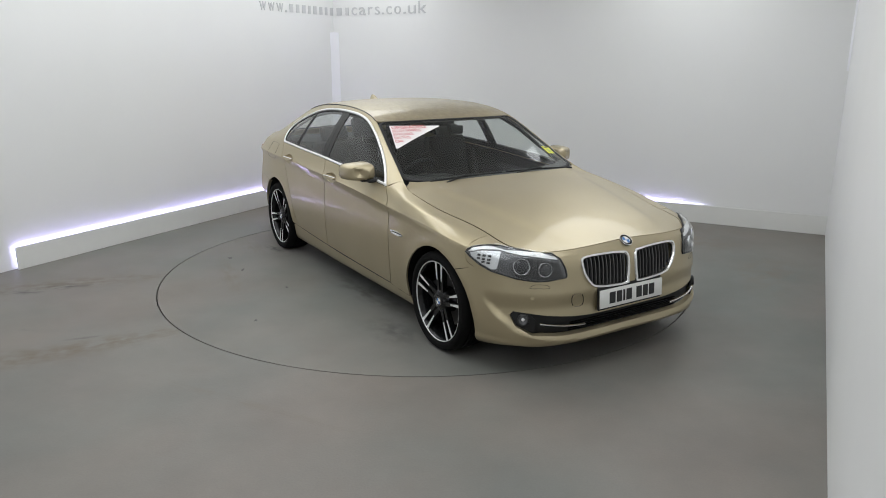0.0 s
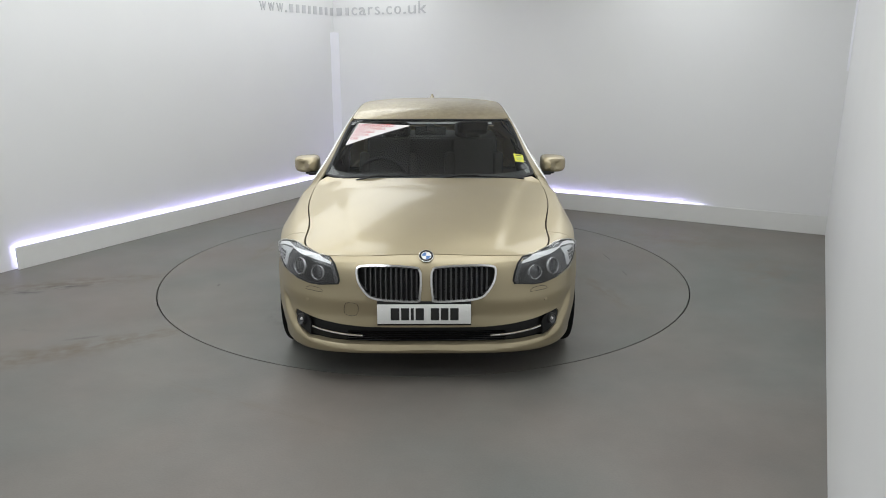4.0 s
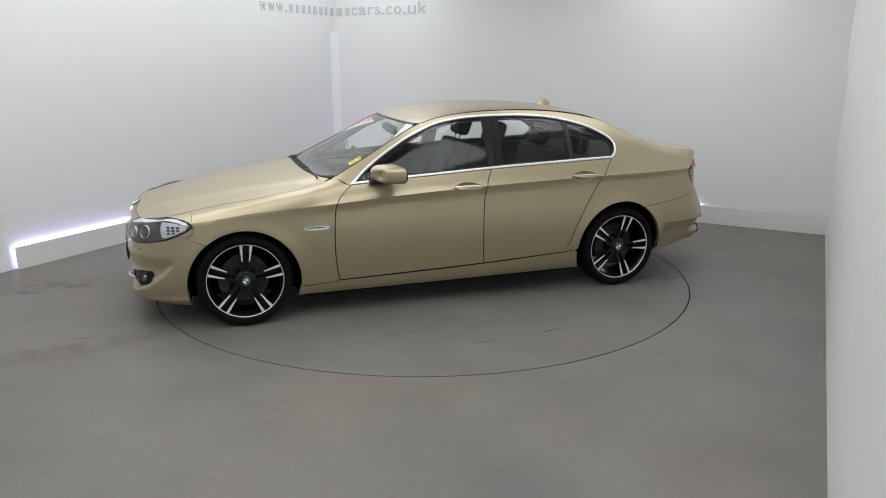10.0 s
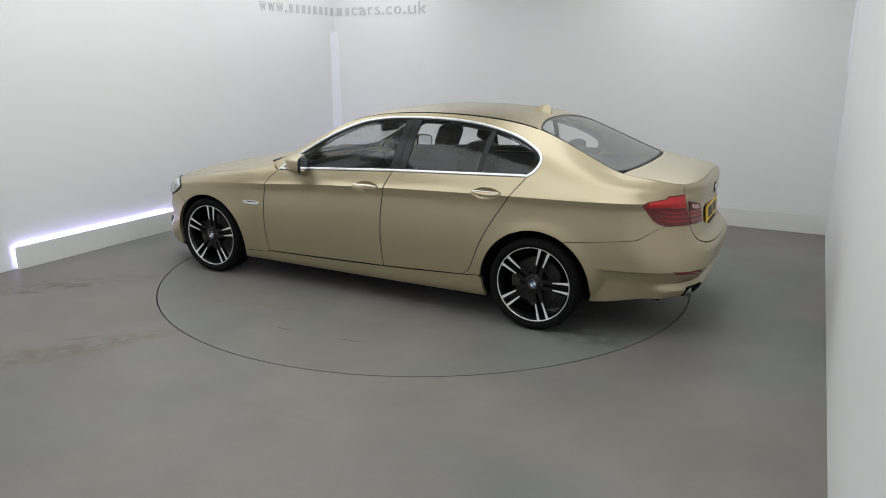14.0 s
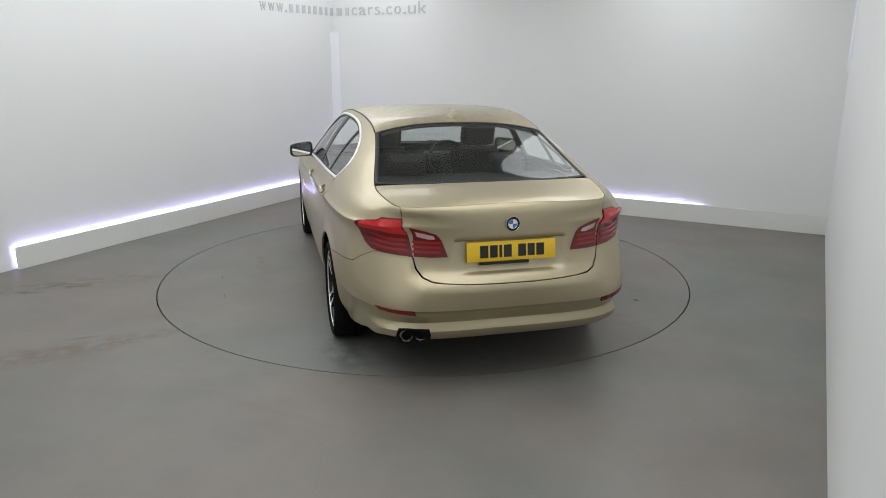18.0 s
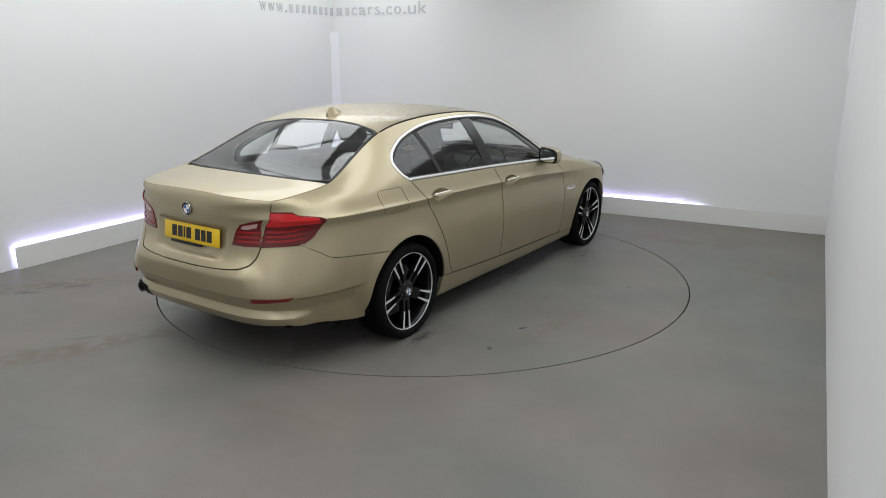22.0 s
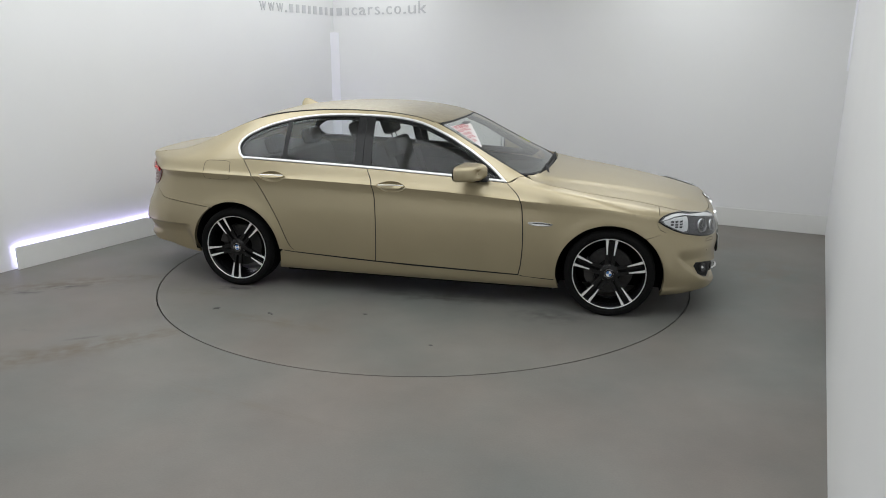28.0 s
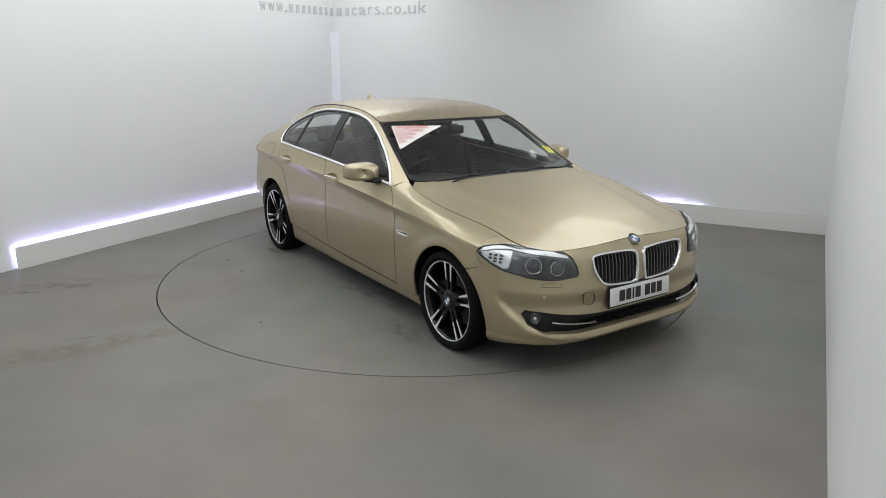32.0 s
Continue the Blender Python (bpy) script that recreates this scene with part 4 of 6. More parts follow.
# front bumper
HOLE = [(0.33, 0.368), (0.55, 0.391), (0.70, 0.412), (0.775, 0.418), (0.790, 0.392), (0.770, 0.330), (0.69, 0.276), (0.42, 0.246)]
intake = [(0, 0.364)] + turn_y(front, HOLE) + [(0, 0.240)]
intake = intake + [(-a, z) for a, z in intake[1:-1][::-1]]
KIDNEY = [(0.022, 0.655), (0.036, 0.692), (0.075, 0.706), (0.20, 0.713), (0.345, 0.711), (0.382, 0.692), (0.372, 0.625), (0.325, 0.556), (0.270, 0.533), (0.15, 0.523), (0.055, 0.521), (0.028, 0.545)]
kid = [ring(turn_y(front, [(s * y, z) for y, z in KIDNEY]), 3) for s in (1, -1)]
upper = [(a, z - 0.001) for a, x, z in NOSE[1:]] + turn_x(front, [(x, float(hood_z(x)) - 0.001) for x in np.linspace(1.99, 1.803, 9)])
flank_b = turn_x(front, [(1.803, 0.797), (1.8028, 0.789), (1.8024, 0.781), (1.8018, 0.771)] + sp([(1.800, 0.760), (1.794, 0.715), (1.817, 0.670), (1.864, 0.647)], 4) + arc(*ARCH_F, 51, -19, 24) + [(1.90, 0.182), (1.99, 0.196)]) + turn_y(front, [(0.75, 0.212), (0.5, 0.212), (0.25, 0.207)])
half = upper + flank_b
bump = [(0, NOSE[0][2] - 0.001)] + half + [(0, 0.205)] + [(-a, z) for a, z in half[::-1]]


def nose_relief(u, v):
    """The bumper's lower lip stands out under the intake, and the cheeks fall in beside the plate."""
    lip = 0.010 * (1 - smooth_step(0.215, 0.245, v))
    y = np.abs(front(u, v)[:, 1])
    edge = np.interp(y, [0.0, 0.40, 0.64, 0.76, 0.83, 0.87], [0.228, 0.236, 0.258, 0.306, 0.395, 0.49])
    slant = np.interp(y, [0.40, 0.60, 0.72, 0.80], [1.0, 1.15, 1.5, 2.2])
    cheek = -0.024 * smooth_step(edge - 0.010 * slant, edge + 0.012 * slant, v) * (1 - smooth_step(0.42, 0.53, v)) * (1 - smooth_step(0.84, 0.87, y))
    return lip + cheek


bumper = part("front_bumper", panel(bump, front, 0.022, 0.009, depth=0.03, holes=(intake, kid[0], kid[1]), shape=nose_relief), PAINT, car)
part("intake_mesh", panel(intake, front, 0.08, 0.03, lift=-0.055), BLACK, bumper, "black lower air intake")
bm = bmesh.new()
for k in range(5):
    z = 0.264 + 0.016 * k
    strip(bm, turn_y(front, [(-0.45, z), (-0.3, z), (-0.15, z), (-0.02, z), (0.02, z), (0.15, z), (0.3, z), (0.45, z)]), front, 0.006, 0.004, -0.045)
part("intake_slats", bm, BLACK_GLOSS, bumper)
for s in (1, -1):
    bm = bmesh.new()
    strip(bm, sp(turn_y(front, [(s * y, z) for y, z in ((0.655, 0.352), (0.56, 0.336), (0.45, 0.322), (0.36, 0.316))]), 5), front, 0.011, 0.008, -0.018)
    part("intake_trim", bm, CHROME, bumper, "thin chrome trim bar")
    grille = part("kidney_grille", strip(bmesh.new(), kid[0] if s > 0 else kid[1], front, 0.020, 0.016, -0.002, closed=True), CHROME, bumper, "chrome-framed kidney grille with upright slats")
    part("grille_backing", panel(kid[0] if s > 0 else kid[1], front, 0.08, 0.03, lift=-0.04), BLACK, grille)
    for k in range(11):
        y = 0.052 + 0.0285 * k
        z0 = float(np.interp(y, [0.03, 0.06, 0.15, 0.27, 0.325, 0.372, 0.382], [0.55, 0.522, 0.524, 0.534, 0.557, 0.628, 0.69])) + 0.006
        z1 = float(np.interp(y, [0.03, 0.075, 0.2, 0.345, 0.38], [0.69, 0.706, 0.713, 0.711, 0.695])) - 0.006
        part("slat", strip(bmesh.new(), turn_y(front, [(s * y, z0 + (z1 - z0) * q / 5) for q in range(6)]), front, 0.011, 0.020, -0.024), SLAT_GREY, grille)

# rear bumper
tail_half = [(a, z) for a, z in turn_y(rear, [(0.10, 0.630), (0.20, 0.633), (0.386, 0.641), (0.455, 0.647), (0.508, 0.667), (0.538, 0.712), (0.551, 0.772)])] + turn_x(rear, [(-2.285, 0.785)] + [(x, z - 0.004) for x, z in TAIL_SEAM[::-1]]) \
    + turn_x(rear, arc(*ARCH_R, 121.2, 191, 20) + [(-1.93, 0.246), (-2.1, 0.268), (-2.3, 0.298)]) + turn_y(rear, [(0.70, 0.316), (0.45, 0.305), (0.2, 0.302)])


def tail_relief(u, v):
    low = -0.020 * (1 - smooth_step(0.474, 0.490, v)) - 0.018 * (1 - smooth_step(0.395, 0.478, v)) + 0.036 * (1 - smooth_step(0.355, 0.395, v)) * (1 - smooth_step(0.8, 1.2, np.abs(u))) - 0.004 * smooth_step(0.60, 0.625, v) * (1 - smooth_step(0.35, 0.55, np.abs(u)))
    return low * (1 - smooth_step(1.75, 2.02, np.abs(u)))


rear_bumper = part("rear_bumper", panel([(0, 0.630)] + tail_half + [(0, 0.302)] + [(-a, z) for a, z in tail_half[::-1]], rear, 0.06, 0.012, depth=0.03, shape=tail_relief), PAINT, car)
both("reflector", panel(turn_y(rear, [(0.752, 0.498), (0.65, 0.491), (0.556, 0.486), (0.548, 0.466), (0.64, 0.470), (0.730, 0.478)]), rear, 0.1, 0.03, lift=0.004), RED_DARK, rear_bumper, "slim dark red reflector")

# tail lamps
lamp = turn_y(rear, [(0.594, 0.979), (0.570, 0.900), (0.545, 0.774), (0.62, 0.776), (0.70, 0.786)]) + turn_x(rear, [(-2.268, 0.794), (-2.225, 0.826), (-2.188, 0.880), (-2.163, 0.920), (-2.168, 0.933), (-2.20, 0.944), (-2.28, 0.958)]) + turn_y(rear, [(0.69, 0.975)])
tails = both("tail_lamp", panel(lamp, rear, 0.06, 0.02, lift=0.006), RED_DARK, car, "red wrap-round tail lamp")
bright = turn_y(rear, [(0.596, 0.970), (0.572, 0.893), (0.63, 0.893), (0.68, 0.899)]) + turn_x(rear, [(-2.30, 0.905), (-2.22, 0.910), (-2.186, 0.912), (-2.20, 0.936), (-2.28, 0.950)]) + turn_y(rear, [(0.69, 0.966)])
both("bright_lens", panel(bright, rear, 0.06, 0.03, lift=0.0085, depth=0.003), RED_LENS, tails)
for z in (0.800, 0.828, 0.856):
    band = turn_y(rear, [(0.572, z + 0.014), (0.570, z), (0.64, z + 0.001), (0.71, z + 0.010)]) + turn_x(rear, [(-2.29, z + 0.016), (-2.235, z + 0.030), (-2.28, z + 0.028)]) + turn_y(rear, [(0.70, z + 0.022), (0.64, z + 0.014)])
    both("light_band", panel(band, rear, 0.06, 0.03, lift=0.010, depth=0.002), RED_MID, tails)
inner = turn_y(rear, [(0.562, 0.934), (0.48, 0.915), (0.420, 0.897), (0.395, 0.868), (0.360, 0.772), (0.45, 0.769), (0.540, 0.774)])
inners = both("inner_tail_lamp", panel(inner, rear, 0.06, 0.02, lift=0.006), RED_DARK, boot_lid, "dark red tail lamp with a clear reversing strip")
both("reversing_light", panel(turn_y(rear, [(0.53, 0.912), (0.435, 0.889), (0.425, 0.872), (0.46, 0.870), (0.52, 0.885)]), rear, 0.1, 0.05, lift=0.009), CLEAR_LENS, inners)
for z in (0.795, 0.822, 0.849):
    both("light_band", panel(turn_y(rear, [(0.545, z + 0.012), (0.545, z), (0.48, z - 0.002), (0.395, z - 0.002), (0.40, z + 0.010), (0.48, z + 0.010)]), rear, 0.06, 0.05, lift=0.008, depth=0.002), RED_MID, inners)

# headlamps
lamp = turn_x(front, [(1.800, 0.726), (1.808, 0.742), (1.83, 0.757), (1.87, 0.768), (1.92, 0.774), (1.96, 0.771), (2.0, float(hood_z(2.0)) - 0.003)]) + [(NOSE[8][0], NOSE[8][2] - 0.002), (NOSE[7][0], NOSE[7][2] - 0.008)] + turn_y(front, [(0.510, 0.715), (0.492, 0.668), (0.484, 0.628), (0.490, 0.612), (0.56, 0.604), (0.60, 0.598), (0.66, 0.598), (0.74, 0.610)]) + turn_x(front, [(1.97, 0.640), (1.90, 0.668), (1.84, 0.700)])
lamps = both("headlamp", panel(lamp, front, 0.05, 0.02, lift=0.003), LAMP_MID, car, "clear swept-back headlamp with twin round projectors")
both("lamp_gasket", strip(bmesh.new(), lamp, front, 0.010, 0.005, 0.003, closed=True), BLACK, lamps)


def disc_on(surface, y, z, rings, lift=0.0, n=28):
    """A turned shape on a surface: rings of (radius, height), from the middle out."""
    a = turn_y(surface, [(y, z)])[0]
    u, v = np.array([a[0]]), np.array([a[1]])
    p, nn = surface(u, v)[0], Vector(normals(surface, u, v)[0])
    q = nn.to_track_quat("Z", "Y").to_matrix().to_4x4()
    m = Matrix.Translation(Vector(p) + nn * lift) @ q
    return turned(rings, m, n)


def turned(rings, m, n=28):
    bm = bmesh.new()
    rows = [[bm.verts.new(m @ Vector((r * math.cos(2 * math.pi * i / n), r * math.sin(2 * math.pi * i / n), h))) for i in range(n)] for r, h in rings]
    for a, b in zip(rows, rows[1:]):
        for i in range(n):
            bm.faces.new((a[i], b[i], b[(i + 1) % n], a[(i + 1) % n]))
    if rings[0][0] < 1e-6:
        bmesh.ops.remove_doubles(bm, verts=rows[0], dist=1e-6)
    bmesh.ops.recalc_face_normals(bm, faces=bm.faces[:])
    return bm


brow = turn_x(front, [(1.818, 0.732), (1.84, 0.751), (1.88, 0.763), (1.92, 0.767), (1.96, 0.764), (2.0, float(hood_z(2.0)) - 0.010)]) + turn_y(front, [(0.60, 0.744), (0.545, 0.730), (0.53, 0.712), (0.60, 0.722), (0.66, 0.732), (0.72, 0.745)]) + turn_x(front, [(1.97, 0.757), (1.90, 0.750)])
both("lamp_brow", panel(brow, front, 0.05, 0.02, lift=0.010), LAMP_WHITE, lamps, "pale light bar along the lamp's top")
cheek = turn_y(front, [(0.575, 0.705), (0.53, 0.695), (0.513, 0.650), (0.507, 0.614), (0.56, 0.607), (0.66, 0.602), (0.735, 0.612), (0.76, 0.66), (0.70, 0.725), (0.63, 0.716)])
both("lamp_insert", panel(cheek, front, 0.05, 0.02, lift=0.005), LAMP_DARK, lamps)
grid = turn_x(front, [(1.83, 0.730), (1.90, 0.745), (1.985, 0.750), (1.995, 0.655), (1.97, 0.650), (1.90, 0.680), (1.84, 0.710)])
both("lamp_reflector", panel(grid, front, 0.05, 0.02, lift=0.006), LAMP_PALE, lamps)
for x, z in ((1.89, 0.722), (1.92, 0.722), (1.95, 0.722), (1.89, 0.703), (1.92, 0.703), (1.95, 0.703), (1.92, 0.686), (1.95, 0.684)):
    a = turn_x(front, [(x + 0.009, z + 0.006), (x - 0.009, z + 0.006), (x - 0.009, z - 0.006), (x + 0.009, z - 0.006)])
    both("reflector_cell", panel(a, front, 0.1, 0.1, lift=0.009, depth=0.003), LAMP_DARK, lamps)
for y, z, r in ((0.715, 0.678, 0.046), (0.605, 0.662, 0.040)):
    both("projector_ring", disc_on(front, y, z, [(r * 0.90, 0.006), (r * 0.94, 0.011), (r, 0.012), (r * 1.05, 0.008), (r * 1.06, 0.0)], 0.003), LAMP_RING, lamps)
    both("projector_lens", disc_on(front, y, z, [(0, 0.012), (r * 0.3, 0.0115), (r * 0.6, 0.009), (r * 0.92, 0.004)], 0.003), LAMP_LENS, lamps)
both("lamp_cover", panel(lamp, front, 0.05, 0.02, lift=0.019, depth=0.016), GLASS_LAMP, lamps, "clear lamp glass")
both("washer_cap", strip(bmesh.new(), ring(turn_y(front, [(0.66, 0.578), (0.60, 0.574), (0.585, 0.555), (0.64, 0.556), (0.69, 0.558)]), 2), front, 0.0022, 0.0006, 0.0, closed=True), TRIM_DARK, bumper)
both("parking_sensor", disc_on(front, 0.68, 0.500, [(0, 0.0015), (0.010, 0.0012), (0.011, -0.004)], -0.004), PAINT, bumper)
tow = ring(turn_y(front, [(-0.385, 0.50), (-0.45, 0.503), (-0.455, 0.445), (-0.39, 0.440)]), 3)
part("tow_cover", strip(bmesh.new(), tow, front, 0.0010, 0.0003, 0.0, closed=True), TRIM_DARK, bumper)
fogs = both("fog_lamp", disc_on(front, 0.735, 0.372, [(0.026, 0.004), (0.030, 0.009), (0.034, 0.006), (0.036, -0.03)], -0.018), LAMP_DARK, bumper, "small round fog lamp")
both("fog_reflector", disc_on(front, 0.735, 0.372, [(0, 0.0), (0.010, 0.001), (0.020, 0.005), (0.027, 0.008)], -0.022), LAMP_MID, fogs)
both("fog_bulb", disc_on(front, 0.735, 0.374, [(0, 0.008), (0.006, 0.007), (0.010, 0.0)], -0.020), LAMP_WHITE, fogs)
both("fog_surround", panel(turn_y(front, [(0.775, 0.413), (0.70, 0.408), (0.675, 0.37), (0.68, 0.285), (0.765, 0.332), (0.785, 0.39)]), front, 0.1, 0.04, lift=-0.026), BLACK, bumper)

# glass
base = [(0.965, 0), (0.96, 0.2), (0.945, 0.4), (0.905, 0.58), (0.850, 0.70), (0.815, 0.752)]
pillar = [(x, float(edge_y(x)[0]) - 0.016) for x in np.linspace(0.785, 0.19, 16)]
screen = across([(x + 0.004, y) for x, y in ROOF_FRONT[:-1]] + pillar[::-1])
windscreen = part("windscreen", panel(screen + across(base)[::-1], top, 0.06, 0.06, lift=-0.004, depth=0.005), GLASS_FRONT, car, "tinted windscreen with stickers inside")
black_rim = [(p[0], p[1]) for p in screen + across(base)[::-1]]
part("screen_band", panel(across([(x - 0.004, y) for x, y in base]) + across([(x - 0.075, y * 0.985) for x, y in base])[::-1], top, 0.06, 0.06, lift=-0.0115, depth=0.002), BLACK, windscreen, "black printed band along the foot of the windscreen")
part("screen_seal", strip(bmesh.new(), black_rim, top, 0.022, 0.003, -0.004, closed=True), BLACK, car)
part("cowl", panel(across([(1.03, 0), (1.025, 0.2), (1.01, 0.4), (0.975, 0.58), (0.925, 0.69), (0.89, 0.735)]) + across([(x - 0.03, y) for x, y in base])[::-1], top, 0.06, 0.06, lift=-0.016), BLACK, car, "black cowl panel below the windscreen")
rw_side = [(x, float(edge_y(x)[0]) - 0.014) for x in np.linspace(-1.40, -1.94, 14)]
rear_line = across([(x - 0.004, y) for x, y in ROOF_BACK[:-1]] + rw_side) + across(GLASS_BACK)[::-1]
part("rear_window", panel(rear_line, top, 0.06, 0.06, lift=-0.004, depth=0.005), GLASS, car, "tinted rear window")
part("rear_window_seal", strip(bmesh.new(), rear_line, top, 0.020, 0.003, -0.004, closed=True), BLACK, car)
for s in (1, -1):
    part("roof_moulding", strip(bmesh.new(), [(x, s * (float(edge_y(x)[0]) - 0.002)) for x in np.linspace(0.12, -1.36, 30)], top, 0.012, 0.002, -0.003), BLACK, car)


def inset(line, d):
    """A closed line moved inwards by d."""
    pts = clean(line)
    n = len(pts)
    area = sum(pts[i - 1][0] * pts[i][1] - pts[i][0] * pts[i - 1][1] for i in range(n))
    out = []
    for i in range(n):
        (ax, az), (bx, bz) = pts[i - 1], pts[(i + 1) % n]
        t = Vector((bx - ax, bz - az)).normalized()
        nx, nz = (-t.y, t.x) if area > 0 else (t.y, -t.x)
        out.append((pts[i][0] + nx * d, pts[i][1] + nz * d))
    return out


light_line = CHROME_LINE + belt_line(-1.38, 0.70, 0.002, 24)
opening = inset(light_line, 0.022)


def cut(line, x0, x1):
    """The piece of a closed outline between two upright lines, each given as x at z = 1.0 and at z = 1.4."""
    def clip(pts, x, keep):
        out = []
        for i in range(len(pts)):
            p, q = pts[i - 1], pts[i]
            fp, fq = (p[0] - (x[0] + (x[1] - x[0]) * (p[1] - 1.0) / 0.4)) * keep, (q[0] - (x[0] + (x[1] - x[0]) * (q[1] - 1.0) / 0.4)) * keep
            if fp * fq < 0:
                k = fp / (fp - fq)
                out.append((p[0] + (q[0] - p[0]) * k, p[1] + (q[1] - p[1]) * k))
            if fq >= 0:
                out.append(q)
        return out
    return clip(clip(line, x0, 1), x1, -1)


both("side_window", panel(cut(opening, (-0.322, -0.352), (0.655, 0.655)), side, 0.08, 0.05, lift=-0.006, depth=0.005), GLASS_SIDE, front_doors, "tinted side window")
both("mirror_sail", panel(cut(opening, (0.655, 0.655), (0.9, 0.9)), side, 0.1, 0.05, lift=-0.002), BLACK, front_doors)
both("side_window", panel(cut(opening, (-1.015, -1.052), (-0.455, -0.482)), side, 0.08, 0.05, lift=-0.006, depth=0.005), GLASS_SIDE, rear_doors, "tinted side window")
both("quarter_window", panel(cut(opening, (-1.6, -1.6), (-1.055, -1.090)), side, 0.08, 0.05, lift=-0.006, depth=0.005), GLASS_SIDE, rear_doors, "small tinted rear quarter window")
both("window_divider", panel(cut(opening, (-1.055, -1.090), (-1.015, -1.052)), side, 0.1, 0.05, lift=-0.003), BLACK, rear_doors)
both("door_pillar", panel(cut(opening, (-0.386, -0.415), (-0.322, -0.352)), side, 0.1, 0.05, lift=-0.003), BLACK_GLOSS, front_doors, "gloss black door pillar")
both("door_pillar", panel(cut(opening, (-0.455, -0.482), (-0.390, -0.419)), side, 0.1, 0.05, lift=-0.003), BLACK_GLOSS, rear_doors, "gloss black door pillar")
both("window_trim", strip(bmesh.new(), inset(light_line, 0.008), side, 0.018, 0.006, 0.001, closed=True), BRIGHT_TRIM, car, "chrome window surround")
both("window_lining", strip(bmesh.new(), inset(light_line, 0.010), side, 0.050, 0.004, -0.030, closed=True), TRIM_DARK, car)
both("window_seal", strip(bmesh.new(), inset(light_line, 0.020), side, 0.010, 0.003, -0.003, closed=True), BLACK, car)

# door handles, side indicator, fuel flap
for doors, (cx, cz) in ((front_doors, CUP_F), (rear_doors, CUP_R)):
    cup = cup_line(cx, cz)
    handles = both("door_handle", panel([(cx + 0.108 * math.cos(t), cz + 0.001 + 0.0105 * math.sin(t)) for t in np.linspace(0, 2 * math.pi, 25)[:-1]], side, 0.02, 0.01, lift=0.014, depth=0.014), PAINT, doors)
    both("handle_trim", strip(bmesh.new(), [(cx + 0.098 - 0.0196 * k, cz + 0.004) for k in range(11)], side, 0.007, 0.004, 0.013), BRIGHT_TRIM, handles, "chrome handle strip")
    both("handle_cup", panel(cup, side, 0.012, 0.008, lift=-0.001, depth=0.003, shape=lambda u, v, cx=cx, cz=cz: -0.030 * (1 - np.clip(((u - cx) / 0.120) ** 2 + ((v - cz) / 0.043) ** 2, 0, 1)) ** 0.8), PAINT, handles)
rep = sp([(1.076, 0.672), (1.0, 0.682), (0.91, 0.680), (0.888, 0.672)], 4) + sp([(0.905, 0.656), (0.98, 0.652), (1.05, 0.656), (1.076, 0.672)], 4)
reps = both("side_indicator", panel(rep, side, 0.05, 0.01, lift=0.006), CHROME, wings, "slim silver side indicator")
both("indicator_lens", panel([(1.055, 0.672), (1.0, 0.6755), (0.93, 0.673), (0.925, 0.670), (1.0, 0.669), (1.05, 0.669)], side, 0.05, 0.01, lift=0.009), BLACK_GLOSS, reps)
both("indicator_lens", panel([(1.045, 0.6655), (0.925, 0.6665), (0.915, 0.660), (0.98, 0.6555), (1.03, 0.659)], side, 0.05, 0.01, lift=0.009), LAMP_WHITE, reps)
flap = ring([(-1.52, 1.022), (-1.62, 1.026), (-1.715, 1.022), (-1.738, 0.99), (-1.725, 0.90), (-1.70, 0.885), (-1.60, 0.882), (-1.515, 0.887), (-1.495, 0.91), (-1.505, 0.99)], 3)
part("fuel_flap", mirrored(strip(bmesh.new(), flap, side, 0.0024, 0.0010, 0.0004, closed=True)), BLACK, rear_wings[1])


# ---- wheels: built once round the local z axis, which points outwards ----
def bar(bm, p0, p1, w0, w1, h, d):
    """A spoke arm from p0 to p1 (in the wheel's plane, with height), its widths at both ends, h thick, bevelled by d."""
    a, b = Vector(p0), Vector(p1)
    t = (b - a).normalized()
    s = Vector((-t.y, t.x, 0)).normalized()
    low = [a - s * w0 / 2, a + s * w0 / 2, b + s * w1 / 2, b - s * w1 / 2]
    up = [q + Vector((0, 0, h)) for q in low]
    lo = [q - s * d * k + t * 0 for q, k in zip(low, (1, -1, -1, 1))]
    v0, v1 = [bm.verts.new(q) for q in lo], [bm.verts.new(q) for q in up]
    bm.faces.new(v0[::-1])
    bm.faces.new(v1)
    for i in range(4):
        bm.faces.new((v0[i], v0[(i + 1) % 4], v1[(i + 1) % 4], v1[i]))


def badge_on(name, m, r, parent):
    """A round badge: a dark ring with four coloured quarters."""
    b = part(name, turned([(0, 0.0), (r * 0.66, 0.0), (r * 0.66, 0.002), (r * 0.94, 0.0035), (r, 0.001), (r, -0.004)], m, 32), BLACK_GLOSS, parent, "round badge with blue and white quarters")
    part("badge_ring", turned([(r * 0.60, 0.0012), (r * 0.63, 0.0032), (r * 0.67, 0.0034), (r * 0.69, 0.0015)], m, 32), CHROME, b)
    part("badge_ring", turned([(r * 0.93, 0.0022), (r * 0.96, 0.004), (r * 1.0, 0.0038), (r * 1.02, 0.0)], m, 32), CHROME, b)
    for k in range(4):
        bm = bmesh.new()
        vs = [bm.verts.new(m @ Vector((0, 0, 0.0018)))] + [bm.verts.new(m @ Vector((r * 0.62 * math.cos(k * math.pi / 2 + j * math.pi / 16), r * 0.62 * math.sin(k * math.pi / 2 + j * math.pi / 16), 0.0018))) for j in range(9)]
        bm.faces.new(vs)
        part("badge_quarter", bm, BADGE_BLUE if k % 2 else BADGE_WHITE, b)
    return b


